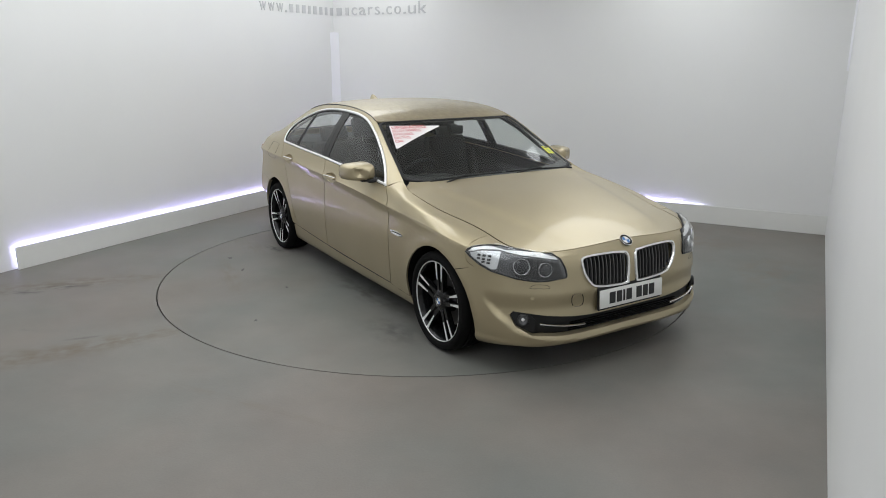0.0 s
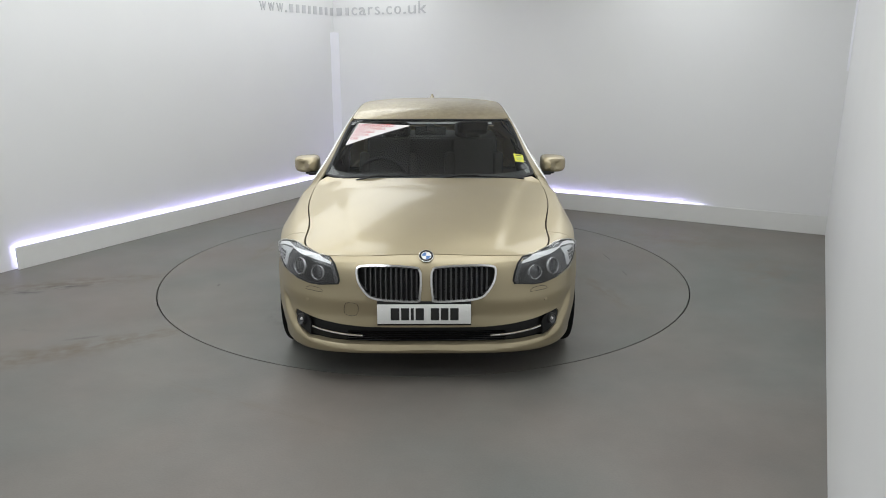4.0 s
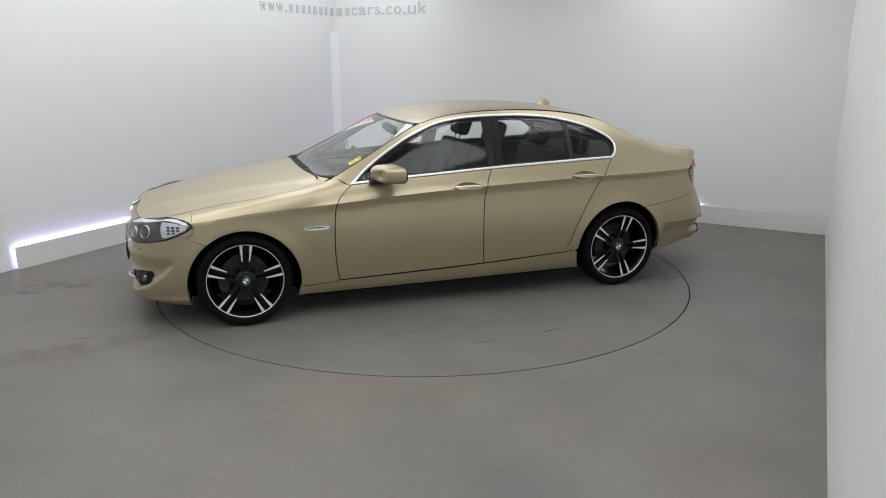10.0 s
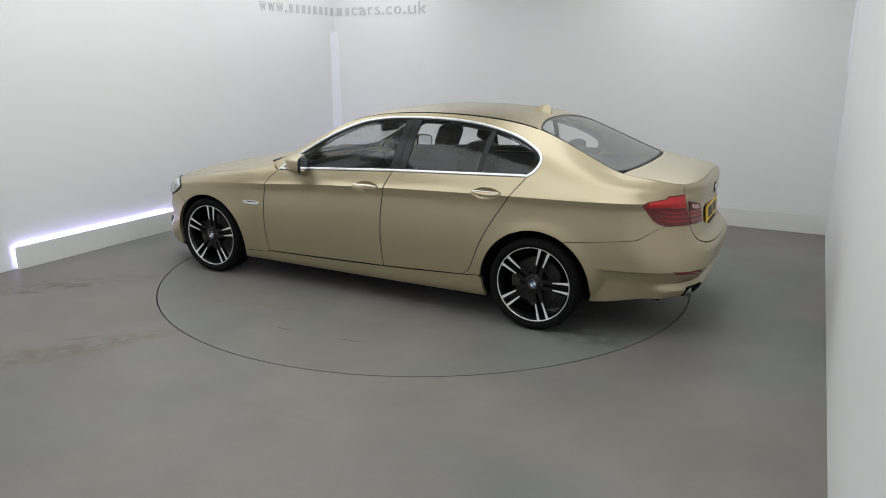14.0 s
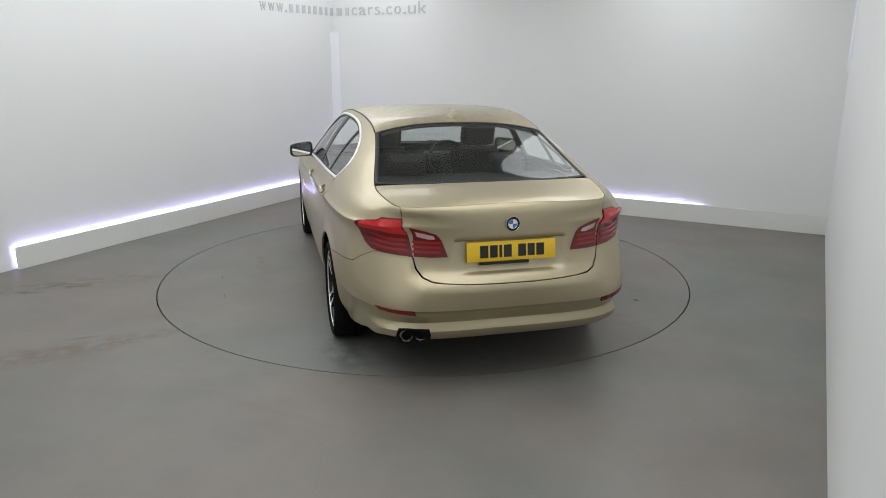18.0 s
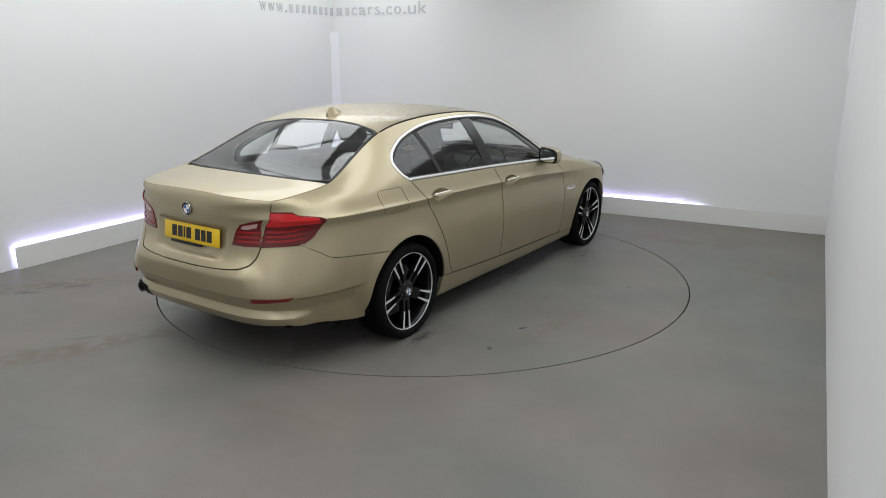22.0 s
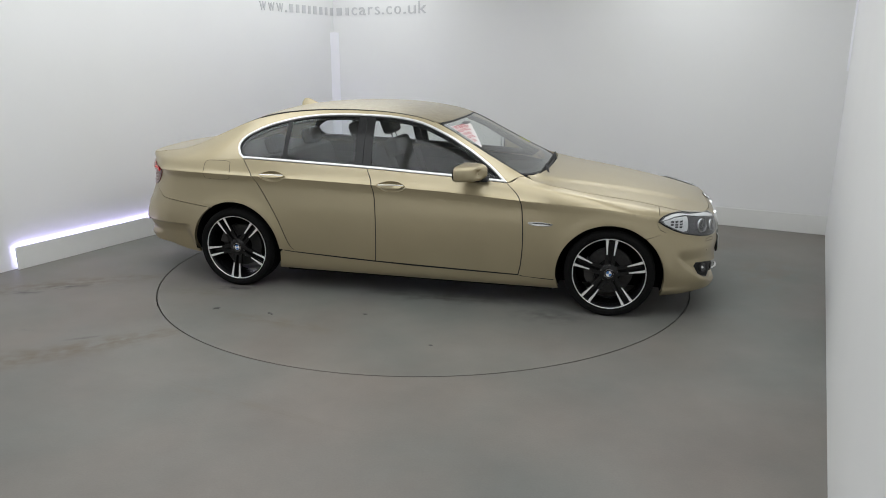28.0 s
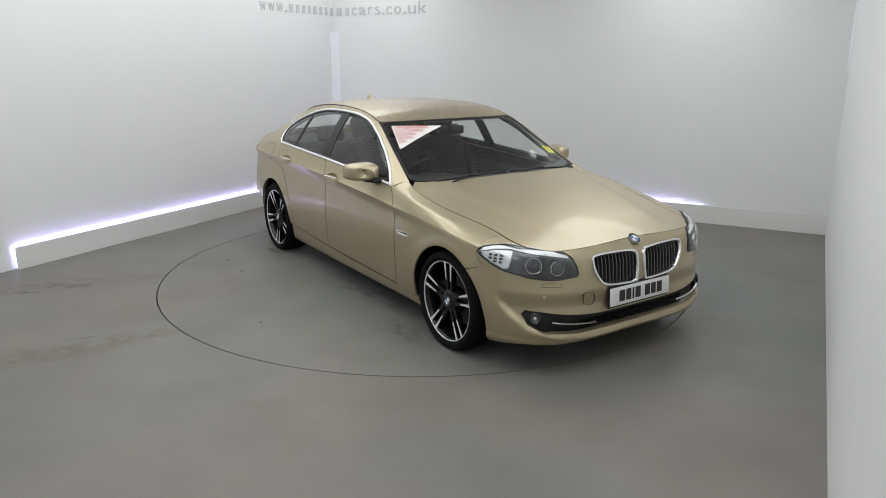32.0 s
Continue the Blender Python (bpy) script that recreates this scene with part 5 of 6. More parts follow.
def build_wheel(parent):
    I = Matrix.Identity(4)
    w = part("wheel", turned([(0.2565, 0.103), (0.252, 0.098), (0.246, 0.088), (0.238, 0.06), (0.230, -0.02), (0.238, -0.10), (0.262, -0.112), (0.262, -0.105)], I, 64), BLACK_GLOSS, parent, "black double-spoke alloy wheel with polished edges")
    prof = [(0.258, -0.105), (0.272, -0.116), (0.292, -0.1225), (0.308, -0.118), (0.318, -0.104), (0.3225, -0.088)]
    for g in (-0.055, -0.018, 0.018, 0.055):
        prof += [(0.324, g - 0.006), (0.317, g - 0.004), (0.317, g + 0.004), (0.324, g + 0.006)]
    prof += [(0.3225, 0.088), (0.318, 0.104), (0.308, 0.118), (0.304, 0.1185), (0.302, 0.1205), (0.292, 0.1225), (0.281, 0.1215), (0.279, 0.1195), (0.272, 0.117), (0.264, 0.108), (0.258, 0.100)]
    tyre = part("tyre", turned(prof, I, 72), RUBBER, w, "low-profile black tyre")
    bm = bmesh.new()
    for k in range(60):
        a = 2 * math.pi * k / 60
        for sgn in (-1, 1):
            box(bm, (-0.003, 0.3130, 0.064), (0.003, 0.3232, 0.086), 0, Matrix.Rotation(a, 4, "Z") @ Matrix.Diagonal((1, 1, sgn, 1)) @ Matrix.Translation((0, 0, 0)))
    tagged(part("tread_cuts", bm, UNDER, tyre), kind="stuff")
    part("rim_edge", turned([(0.2560, 0.101), (0.2568, 0.1075), (0.2582, 0.109), (0.2612, 0.109), (0.2625, 0.106)], I, 72), ALLOY, w, "polished rim edge")
    for k in range(5):
        a = radians(72 * k + 86 - 180)
        R = Matrix.Rotation(a, 4, "Z")
        black, bright = bmesh.new(), bmesh.new()
        for s in (-1, 1):
            bar(black, (0.045, s * 0.022, 0.060), (0.150, s * 0.0245, 0.069), 0.030, 0.024, 0.022, -0.006)
            bar(black, (0.145, s * 0.0245, 0.069), (0.252, s * 0.0330, 0.076), 0.022, 0.030, 0.022, -0.006)
            bar(bright, (0.138, s * 0.0245, 0.0912), (0.2525, s * 0.0335, 0.0995), 0.008, 0.0195, 0.0022, 0.0)
        bar(black, (0.05, 0, 0.045), (0.250, 0, 0.050), 0.050, 0.052, 0.010, 0.0)
        for b in (black, bright):
            b.transform(R)
            bmesh.ops.recalc_face_normals(b, faces=b.faces[:])
        sp_ob = part("spoke", black, BLACK_GLOSS, w)
        part("polished_face", bright, ALLOY, sp_ob, "polished silver spoke face")
    part("hub", turned([(0.0, 0.088), (0.030, 0.090), (0.036, 0.096), (0.044, 0.096), (0.070, 0.082), (0.082, 0.060), (0.084, 0.0)], I, 40), BLACK_GLOSS, w)
    badge_on("hub_badge", Matrix.Translation((0, 0, 0.0945)), 0.033, w)
    for k in range(5):
        a = radians(72 * k + 50)
        part("wheel_bolt", turned([(0, 0.010), (0.006, 0.010), (0.009, 0.006), (0.010, -0.01)], Matrix.Translation((0.056 * math.cos(a), 0.056 * math.sin(a), 0.080)), 10), CAST, w)
    part("brake_disc", turned([(0.07, 0.020), (0.075, 0.004), (0.168, 0.004), (0.171, 0.0), (0.171, -0.02), (0.07, -0.02)], I, 48), CAST, w, "grey brake disc")
    bm = bmesh.new()
    for j in range(8):
        a0, a1 = radians(-30 + 60 * j / 8), radians(-30 + 60 * (j + 1) / 8)
        q = [(r * math.cos(t), r * math.sin(t)) for r, t in ((0.115, a0), (0.182, a0), (0.182, a1), (0.115, a1))]
        prism(bm, q, -0.05, 0.034)
    bmesh.ops.remove_doubles(bm, verts=bm.verts[:], dist=1e-5)
    part("brake_caliper", bm, CAST, w)
    return w


WHEEL_Y = 0.799
first_wheel = build_wheel(car)
tilt = Matrix.Rotation(radians(-90), 4, "X")
first_wheel.matrix_basis = Matrix.Translation((HUB_F, WHEEL_Y, HUB_Z)) @ tilt
for x, s, roll in ((HUB_R, 1, -13), (HUB_F, -1, 2), (HUB_R, -1, -38)):
    m = Matrix.Translation((x, s * WHEEL_Y, HUB_Z)) @ Matrix.Rotation(0 if s > 0 else math.pi, 4, "Z") @ tilt @ Matrix.Rotation(radians(roll), 4, "Z")
    copy_thing(first_wheel, m)

# arch liners, underbody and cabin shell
for hub, zc, r in ((HUB_F, 0.302, 0.386), (HUB_R, 0.315, 0.393)):
    bm = bmesh.new()
    pts = arc(hub, zc, r, -20, 200, 28)
    ys = [0.60, 0.74, 0.86]
    low_z = (lambda x: 0.285 if x < HUB_R else 0.19 if x > HUB_F else 0.19)
    rows = []
    for y in ys:
        rows.append([bm.verts.new((x, y, max(z, low_z(x)))) for x, z in pts])
    out = side(np.array([p[0] for p in pts]), np.array([max(p[1], low_z(p[0])) for p in pts]))
    rows.append([bm.verts.new((o[0], o[1] - 0.012, o[2])) for o in out])
    for a, b in zip(rows, rows[1:]):
        for i in range(len(pts) - 1):
            bm.faces.new((a[i], a[i + 1], b[i + 1], b[i]))
    bm.faces.new(rows[0])
    both("arch_liner", bm, UNDER, car)
bm = bmesh.new()
for x0, x1, hw, z0, z1 in ((-2.28, -1.90, 0.60, 0.24, 0.60), (-1.90, -1.08, 0.58, 0.16, 0.62), (-1.08, 1.08, 0.82, 0.145, 0.34), (1.08, 1.88, 0.58, 0.145, 0.66), (1.88, 2.10, 0.62, 0.20, 0.56)):
    box(bm, (x0, -hw, z0), (x1, hw, z1), 0.015)
part("underbody", bm, UNDER, car, "black underbody")
both("door_lining", panel([(0.84, 0.32), (-0.98, 0.34), (-1.30, 0.72), (-1.40, 1.03)] + belt_line(-1.38, 0.66, -0.004, 14) + [(0.84, 0.90)], side, 0.12, 0.08, lift=-0.055), TRIM_DARK, car)
part("headliner", panel(across([(x - 0.02, y * 0.95) for x, y in ROOF_FRONT] + [(x, y - 0.03) for x, y in roof_side[2:-2]]) + across([(x + 0.02, y * 0.93) for x, y in ROOF_BACK])[::-1], top, 0.1, 0.1, lift=-0.03), HEADLINER, car, "pale grey headliner")
bm = bmesh.new()
box(bm, (-2.0, -0.66, 1.00), (-1.32, 0.66, 1.045), 0.02)
part("parcel_shelf", bm, TRIM_DARK, car)
for x0, hw, z1 in ((-1.36, 0.66, 1.02), (0.84, 0.72, 0.93)):
    bm = bmesh.new()
    box(bm, (x0, -hw, 0.34), (x0 + 0.06, hw, z1))
    part("bulkhead", bm, TRIM_DARK, car)
both("pillar_lining", panel([(0.70, 0.965), (0.24, 1.255), (0.03, 1.337), (0.05, 1.372), (0.30, 1.27), (0.78, 1.01)], side, 0.1, 0.05, lift=-0.035), TRIM_DARK, car)


def soft(bm, lo, hi, r, m=None, n=3):
    """A rounded cushion."""
    t = bmesh.new()
    bmesh.ops.create_cube(t, size=1)
    for v in t.verts:
        v.co = Vector([lo[i] + (v.co[i] + 0.5) * (hi[i] - lo[i]) for i in range(3)])
    bmesh.ops.bevel(t, geom=t.edges[:], offset=r, segments=n, profile=0.6, affect="EDGES")
    if m is not None:
        t.transform(m)
    me = bpy.data.meshes.new("soft")
    t.to_mesh(me)
    t.free()
    bm.from_mesh(me)
    bpy.data.meshes.remove(me)
    return bm


for s in (1, -1):
    seat = part("front_seat", soft(bmesh.new(), (-0.32, s * 0.38 - 0.26, 0.40), (0.24, s * 0.38 + 0.26, 0.56), 0.06), LEATHER, car, "dark leather front seat")
    lean = Matrix.Translation((-0.28, s * 0.38, 0.50)) @ Matrix.Rotation(radians(-20), 4, "Y")
    part("backrest", soft(soft(bmesh.new(), (-0.09, -0.20, 0.0), (0.06, 0.20, 0.66), 0.055, lean), (-0.08, -0.265, 0.05), (0.10, -0.17, 0.52), 0.045, lean), LEATHER, seat)
    part("backrest_bolster", soft(bmesh.new(), (-0.08, 0.17, 0.05), (0.10, 0.265, 0.52), 0.045, lean), LEATHER, seat)
    part("headrest", soft(bmesh.new(), (-0.075, -0.135, 0.70), (0.035, 0.135, 0.885), 0.05, lean), LEATHER, seat)
    for k in (-0.06, 0.06):
        bm = turned([(0.006, 0.62), (0.006, 0.74)], lean @ Matrix.Translation((-0.02, k, 0)), 10)
        part("headrest_post", bm, CHROME, seat)
rear_bench = part("rear_seat", soft(bmesh.new(), (-1.22, -0.62, 0.40), (-0.72, 0.62, 0.56), 0.06), LEATHER, car, "dark leather rear bench")
lean = Matrix.Translation((-1.14, 0, 0.50)) @ Matrix.Rotation(radians(-18), 4, "Y")
part("backrest", soft(bmesh.new(), (-0.09, -0.62, 0.0), (0.06, 0.62, 0.56), 0.06, lean), LEATHER, rear_bench)
for y in (-0.36, 0.36):
    part("headrest", soft(bmesh.new(), (-0.06, y - 0.135, 0.57), (0.045, y + 0.135, 0.72), 0.05, lean), LEATHER, rear_bench)
dash = part("dashboard", soft(soft(bmesh.new(), (0.46, -0.72, 0.62), (0.92, 0.72, 0.90), 0.07), (0.42, -0.58, 0.80), (0.66, -0.18, 0.955), 0.05), TRIM_DARK, car, "dark moulded dashboard")
wheel_m = Matrix.Translation((0.36, -0.38, 0.905)) @ Matrix.Rotation(radians(-64), 4, "Y")
ringp = [(0.178 + 0.015 * math.cos(t), 0.015 * math.sin(t)) for t in np.linspace(0, 2 * math.pi, 11)]
steer = part("steering_wheel", turned(ringp, wheel_m, 40), TRIM_DARK, car, "black three-spoke steering wheel on the right")
bm = bmesh.new()
soft(bm, (-0.07, -0.06, -0.03), (0.06, 0.06, 0.01), 0.02, wheel_m)
for a in (0, 90, 270):
    box(bm, (0.04, -0.018, -0.012), (0.17, 0.018, 0.004), 0.003, wheel_m @ Matrix.Rotation(radians(a + 180), 4, "Z"))
part("steering_boss", bm, TRIM_DARK, steer)
part("rear_view_mirror", soft(bmesh.new(), (0.175, -0.125, 1.215), (0.215, 0.125, 1.285), 0.018), BLACK, car, "black interior mirror")
part("mirror_stem", soft(bmesh.new(), (0.20, -0.035, 1.25), (0.262, 0.035, 1.305), 0.015), BLACK, car)

# door mirrors
def mirror_shell():
    """A rounded housing, wide at the outside and swept back, drawn by rings from front to back."""
    bm = bmesh.new()
    rows = []
    n = 28
    for x, sc, dy in ((0.565, 0.25, -0.01), (0.560, 0.58, -0.008), (0.545, 0.80, -0.004), (0.520, 0.93, 0.0), (0.475, 1.0, 0.004), (0.425, 1.02, 0.006), (0.405, 1.0, 0.006), (0.398, 0.93, 0.006)):
        row = []
        for k in range(n):
            t = 2 * math.pi * k / n
            c, s_ = math.cos(t), math.sin(t)
            e = 0.5
            yy = math.copysign(abs(c) ** e, c) * 0.100
            zz = math.copysign(abs(s_) ** e, s_) * 0.070
            zz = zz * (0.86 + 0.14 * (yy / 0.100) * -1) if s_ > 0 else zz * 0.92
            sweep = -0.062 * ((yy + 0.100) / 0.200) ** 1.4
            row.append(bm.verts.new((x + sweep + 0.022, 0.956 + dy + yy * sc, 1.027 + zz * sc)))
        rows.append(row)
    for a, b in zip(rows, rows[1:]):
        for k in range(n):
            bm.faces.new((a[k], a[(k + 1) % n], b[(k + 1) % n], b[k]))
    bm.faces.new(rows[0][::-1])
    bm.faces.new(rows[-1])
    bmesh.ops.recalc_face_normals(bm, faces=bm.faces[:])
    gl = bmesh.new()
    c = sum((v.co for v in rows[-1]), Vector()) / n
    gl.faces.new([gl.verts.new(c + (v.co - c) * 0.89 + Vector((-0.005, 0, 0))) for v in rows[-1]])
    bez = bmesh.new()
    back = []
    for row, grow, dx in ((rows[-2], 1.015, 0.0), (rows[-1], 1.02, -0.003), (rows[-1], 0.88, -0.003)):
        back.append([bez.verts.new(c + (v.co - c) * grow + Vector(((v.co.x - c.x) * (1 - grow) + dx, 0, 0))) for v in row])
    for a, b in zip(back, back[1:]):
        for k in range(n):
            bez.faces.new((a[k], a[(k + 1) % n], b[(k + 1) % n], b[k]))
    bmesh.ops.recalc_face_normals(bez, faces=bez.faces[:])
    return bm, gl, bez


shell, face, bezel = mirror_shell()
shells = both("door_mirror", shell, PAINT, car, "champagne door mirror housing on a black foot")
both("mirror_bezel", bezel, BLACK_GLOSS, shells, "black mirror surround")
both("mirror_glass", face, MIRROR, shells, "mirror glass")
both("mirror_foot", soft(soft(bmesh.new(), (0.51, 0.80, 0.955), (0.59, 0.93, 0.980), 0.011), (0.47, 0.86, 0.958), (0.54, 0.96, 0.970), 0.005), BLACK, shells)

# badges, plates, wipers, aerial, exhaust
def face_pose(surface, y, z, lift):
    a = turn_y(surface, [(y, z)])[0]
    u, v = np.array([a[0]]), np.array([a[1]])
    p, n = Vector(surface(u, v)[0]), Vector(normals(surface, u, v)[0])
    right = Vector((0, 0, 1)).cross(n).normalized()
    up = n.cross(right)
    return Matrix.Translation(p + n * lift) @ Matrix((right, up, n)).transposed().to_4x4()


badge_on("front_badge", face_pose(front, 0.0, 0.757, 0.006), 0.041, car)
badge_on("rear_badge", face_pose(rear, 0.0, 0.947, 0.006), 0.041, car)


def number_plate(m, mat, label, dark=False):
    bm = bmesh.new()
    box(bm, (-0.260, -0.0555, -0.003), (0.260, 0.0555, 0.003), 0.0015)
    bm.transform(m)
    pl = part("number_plate", bm, mat, car, label)
    x = -0.185
    for k, w in enumerate((0.048, 0.044, 0.016, 0.046, 0, 0.046, 0.042, 0.046)):
        if w == 0:
            x += 0.028
            continue
        bm = bmesh.new()
        box(bm, (x, -0.0345, 0.003), (x + w, 0.0345, 0.0042))
        bm.transform(m)
        part("plate_bar", bm, BAR_BLACK, pl, smooth=False)
        x += w + 0.010
    for s in (-1, 1):
        part("plate_screw", turned([(0, 0.0055), (0.004, 0.0052), (0.0055, 0.003)], m @ Matrix.Translation((s * 0.235, 0.02, 0)), 10), mat, pl)
    return pl


front_m = Matrix.Translation((2.285, -0.012, 0.452)) @ Matrix(((0, 0, 1), (1, 0, 0), (0, 1, 0))).to_4x4() @ Matrix.Rotation(radians(-4), 4, "X")
rear_m = Matrix.Translation((-2.478, -0.004, 0.792)) @ Matrix(((0, 0, -1), (-1, 0, 0), (0, 1, 0))).to_4x4() @ Matrix.Rotation(radians(-6), 4, "X")
number_plate(front_m, PLATE_WHITE, "white number plate with dark bars")
rear_plate = number_plate(rear_m, PLATE_YELLOW, "yellow number plate with dark bars")
bm = bmesh.new()
box(bm, (-0.19, -0.072, 0.0), (0.10, -0.057, 0.012), 0.003)
bm.transform(rear_m)
part("boot_release", bm, BLACK, boot_lid)
bm = bmesh.new()
box(bm, (-0.262, -0.070, -0.022), (0.262, 0.070, -0.010), 0.004)
bm.transform(front_m)
part("plate_holder", bm, BLACK, bumper)


def rod(pts, r, n=8):
    """A round rod through points."""
    bm = bmesh.new()
    rows = []
    for i, p in enumerate(pts):
        a, b = Vector(pts[max(i - 1, 0)]), Vector(pts[min(i + 1, len(pts) - 1)])
        q = (b - a).to_track_quat("Z", "Y").to_matrix()
        rows.append([bm.verts.new(Vector(p) + q @ Vector((r * math.cos(2 * math.pi * k / n), r * math.sin(2 * math.pi * k / n), 0))) for k in range(n)])
    for a, b in zip(rows, rows[1:]):
        for k in range(n):
            bm.faces.new((a[k], a[(k + 1) % n], b[(k + 1) % n], b[k]))
    bm.faces.new(rows[0][::-1])
    bm.faces.new(rows[-1])
    return bm


def on_top(x, y, lift):
    p = top(np.array([x]), np.array([y]))[0]
    n = normals(top, np.array([x]), np.array([y]))[0]
    return tuple(p + n * lift)


for y0, y1, yp in ((0.68, 0.02, 0.10), (-0.02, -0.62, -0.52)):
    w = part("wiper", rod([on_top(0.945 - 0.05 * abs(y0 + (y1 - y0) * k / 10) ** 2, y0 + (y1 - y0) * k / 10, 0.014) for k in range(11)], 0.006), BLACK, car, "black wiper blade")
    part("wiper_arm", rod([on_top(0.985, yp, 0.01), on_top(0.965, yp + 0.10, 0.026), on_top(0.94, (y0 + y1) / 2, 0.024)], 0.008), BLACK, w)
bm = bmesh.new()
rows = []
for k in range(9):
    t = k / 8
    x = -1.10 - 0.155 * t
    zb = on_top(x, 0, -0.004)[2]
    hh = 0.058 * math.sin(math.pi * min(t * 0.62, 0.5)) ** 1.3 if t < 0.8 else 0.058 * (1 - 0.45 * ((t - 0.8) / 0.2) ** 2)
    wd = 0.026 * math.sin(math.pi * (0.12 + 0.76 * t)) ** 0.7
    rows.append([bm.verts.new((x, wd * c, zb + (0.0 if s == 0 else hh * s + 0.004))) for c, s in ((1.25, 0), (0.75, 0.45), (0.30, 0.92), (0, 1), (-0.30, 0.92), (-0.75, 0.45), (-1.25, 0))])
for a, b in zip(rows, rows[1:]):
    for k in range(6):
        bm.faces.new((a[k], a[k + 1], b[k + 1], b[k]))
bm.faces.new(rows[0])
bm.faces.new(rows[-1][::-1])
bmesh.ops.recalc_face_normals(bm, faces=bm.faces[:])
part("roof_aerial", bm, PAINT, car, "shark-fin roof aerial in body colour")
# a black sheet laid on the bumper in place of the shaded exhaust opening
shade_sheet = panel(turn_y(rear, [(0.638, 0.372), (0.60, 0.378), (0.475, 0.374), (0.462, 0.340), (0.460, 0.305), (0.645, 0.314)]), rear, 0.1, 0.03, lift=0.001)
part("exhaust_shade", shade_sheet, UNDER, rear_bumper)
for y in (0.592, 0.512):
    m = Matrix.Translation((-2.455, y, 0.338)) @ Matrix.Rotation(radians(-90), 4, "Y")
    part("exhaust_pipe", turned([(0.0, -0.03), (0.028, -0.03), (0.030, 0.020), (0.034, 0.022), (0.0355, 0.016), (0.0355, -0.16)], m, 24), PIPE_STEEL, rear_bumper, "dull steel exhaust pipe")
    part("pipe_bore", turned([(0.0, -0.004), (0.029, -0.004), (0.0295, -0.008)], m, 20), UNDER, rear_bumper)

# stickers inside the windscreen
def sticker(name, pts, mat, label, lift=-0.002):
    return part(name, panel(pts, top, 0.05, 0.05, lift=lift, depth=0.001), mat, windscreen, label)


CORNER_A, CORNER_B, CORNER_C = Vector((0.226, -0.572)), Vector((0.195, -0.250)), Vector((0.490, -0.652))
paper = sticker("sticker", [tuple(CORNER_A), (0.255, -0.45), (0.283, -0.30), (0.298, -0.165), (0.306, -0.165), tuple(CORNER_C + Vector((0.0, 0.02))), tuple(CORNER_C)], PAPER, "white triangular sticker with red words")


def words(text, size, x, y, mat, squeeze=1.0):
    """Raised words on the windscreen: baseline start at (x, y) on the glass, read from outside."""
    cu = bpy.data.curves.new("words", "FONT")
    cu.body, cu.size, cu.extrude = text, 1.0, 0.0
    cu.resolution_u, cu.offset = 2, 0.010
    tmp = bpy.data.objects.new("words", cu)
    me = bpy.data.meshes.new_from_object(tmp)
    bpy.data.objects.remove(tmp)
    bm = bmesh.new()
    bm.from_mesh(me)
    bpy.data.meshes.remove(me)
    for v in bm.verts:
        a, b = v.co.x, v.co.y
        v.co = Vector(on_top(x - b * size + 0.14 * a * size * squeeze, y + a * size * squeeze, -0.0004))
    part("words", bm, mat, paper, smooth=False)


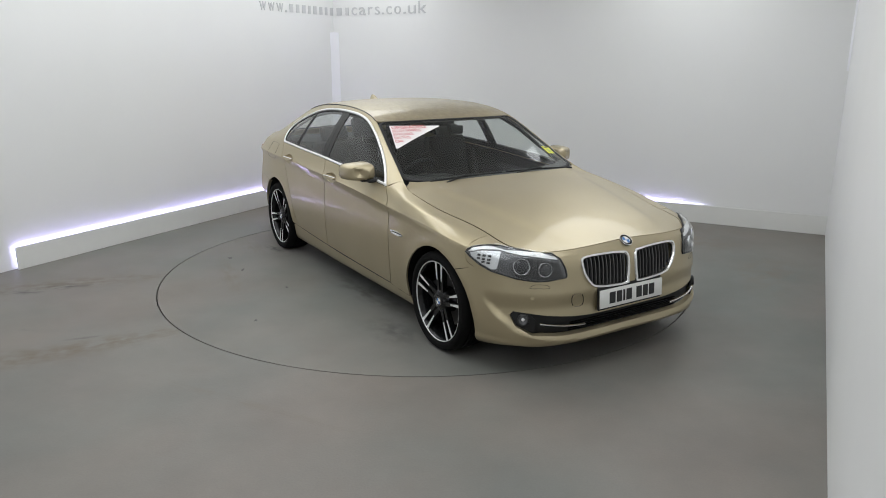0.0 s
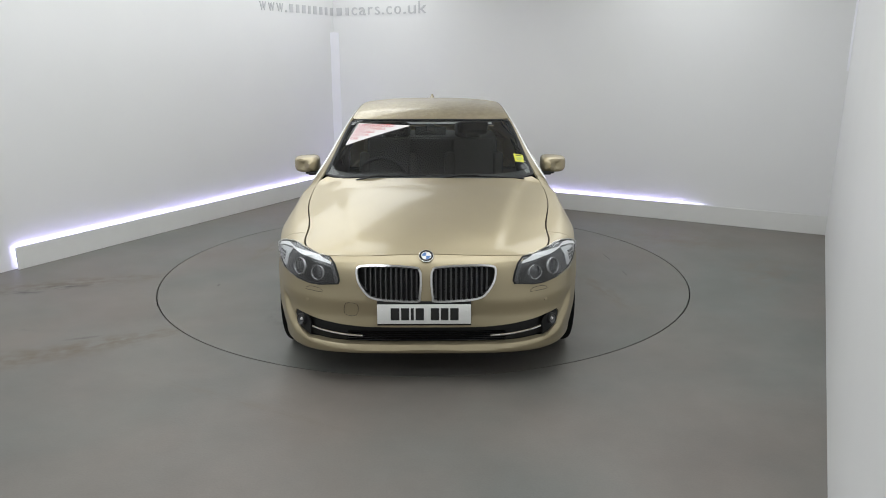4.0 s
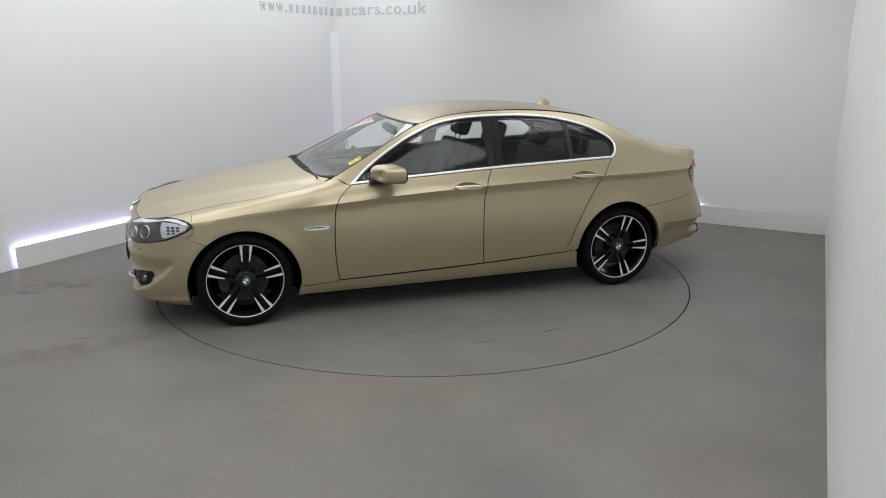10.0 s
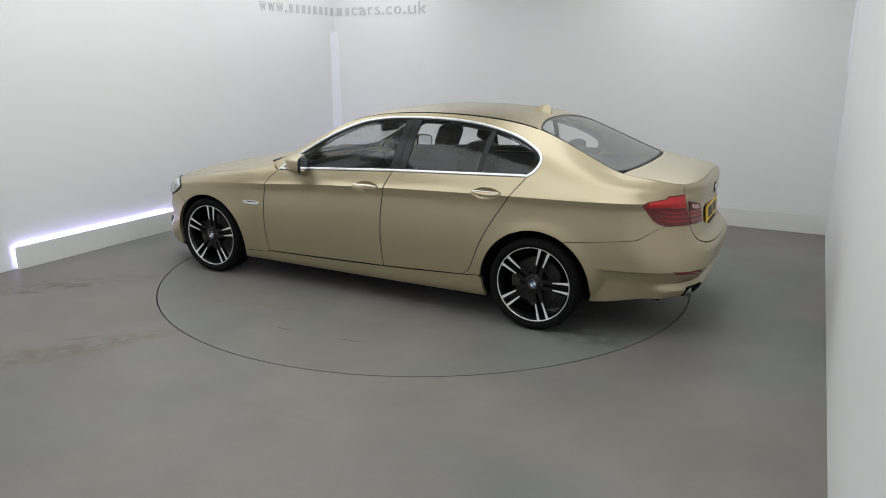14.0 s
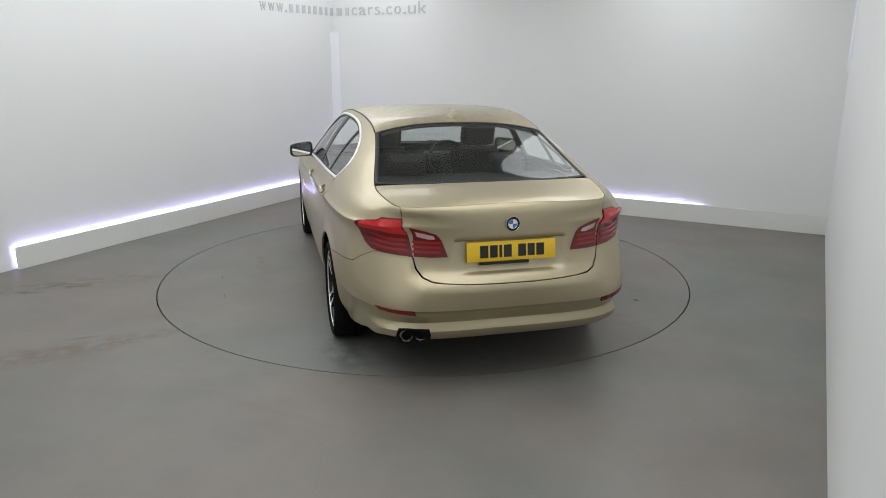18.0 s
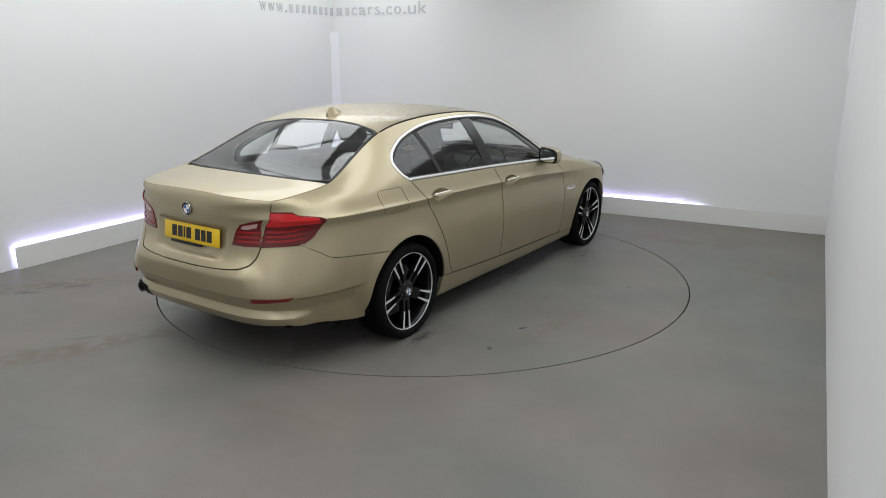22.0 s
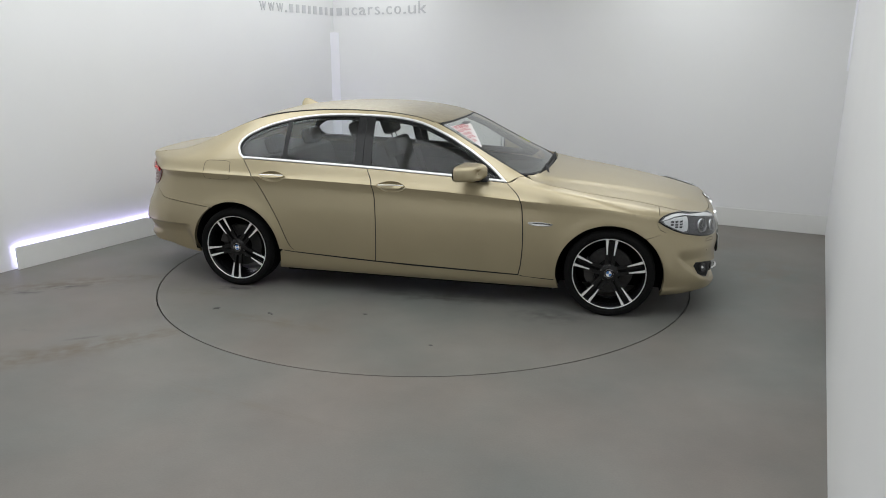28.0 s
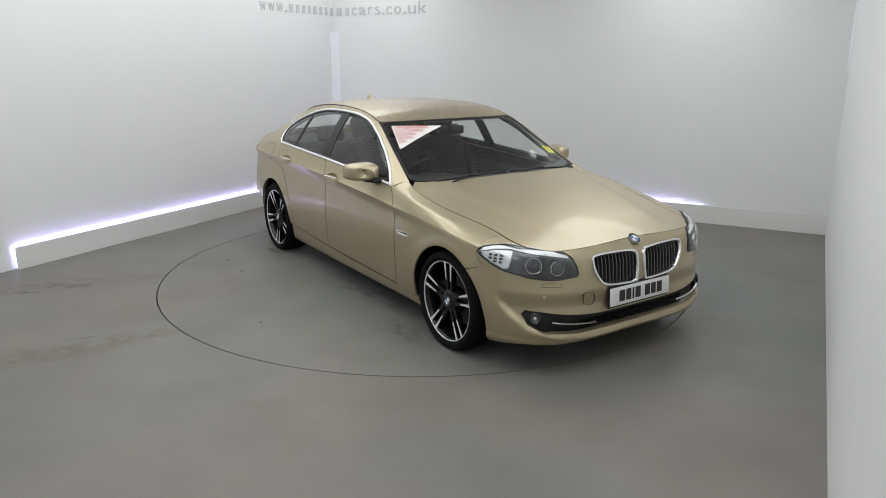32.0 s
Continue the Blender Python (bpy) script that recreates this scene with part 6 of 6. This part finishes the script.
words("UPGRADED", 0.054, 0.278, -0.570, RED_INK, 1.0)
words("ALLOY WHEELS", 0.042, 0.314, -0.585, RED_INK, 0.78)
words("AVAILABLE", 0.042, 0.353, -0.597, RED_INK, 0.78)
words("ON THIS", 0.042, 0.392, -0.609, RED_INK, 0.78)
words("CAR", 0.042, 0.431, -0.622, RED_INK, 0.78)
yel = sticker("sticker", [(0.598, 0.632), (0.605, 0.705), (0.690, 0.705), (0.692, 0.640)], YELLOW_STICKER, "small yellow sticker with plain dark marks")
bm = panel([(0.655 + 0.022 * math.cos(t), 0.672 + 0.022 * math.sin(t)) for t in np.linspace(0, 2 * math.pi, 17)[:-1]], top, 0.1, 0.1, lift=-0.0006, depth=0.0005)
part("sticker_disc", bm, material("pale_green_ink", (0.45, 0.52, 0.10), 0.5), yel)
part("sticker_mark", panel([(0.612, 0.650), (0.612, 0.690), (0.622, 0.690), (0.622, 0.650)], top, 0.1, 0.1, lift=-0.0006, depth=0.0005), BAR_BLACK, yel)


# ---- motion: the turntable and the car on it turn together; degrees of the car's heading at each time ----
HEADING = [(0, -59.73), (0.5, -59.77), (1, -60.59), (1.5, -63.01), (2, -67.35), (2.5, -72.96), (3, -79.10), (3.5, -85.15), (4, -91.2), (4.5, -97.25), (5, -103.3), (5.5, -109.36), (6, -115.45),
           (6.5, -121.47), (7, -127.40), (7.5, -133.34), (8, -139.27), (8.5, -145.20), (9, -151.09), (9.5, -156.87), (10, -162.59), (10.5, -168.31), (11, -173.97), (11.5, -179.67),
           (12, -185.52), (12.5, -191.42), (13, -197.27), (13.5, -203.10), (14, -209.01), (14.5, -214.93), (15, -220.9), (15.5, -226.9), (16, -232.9), (16.5, -238.92), (17, -244.95), (17.5, -251.02), (18, -257.12),
           (18.5, -263.20), (19, -269.31), (19.5, -275.43), (20, -281.50), (20.5, -287.56), (21, -293.66), (21.5, -299.71), (22, -305.73), (22.5, -311.74), (23, -317.67), (23.5, -323.56),
           (24, -329.50), (24.5, -335.40), (25, -341.22), (25.5, -346.95), (26, -352.65), (26.5, -358.35), (27, -364.05), (27.5, -369.75), (28, -375.40), (28.5, -381.06), (29, -386.78), (29.5, -392.60),
           (30, -398.51), (30.5, -404.45), (31, -410.10), (31.5, -414.70), (32, -417.89)]


def motions():
    rows_car, rows_table = [], []
    for t, deg in HEADING:
        off = Matrix.Rotation(radians(deg), 3, "Z") @ Vector((0.118, 0.055, 0))
        rows_car.append((t, pose(off.x, off.y, 0, 0.2, 0, deg)))
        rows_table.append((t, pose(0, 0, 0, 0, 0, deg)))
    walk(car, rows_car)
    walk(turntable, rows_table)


motions()
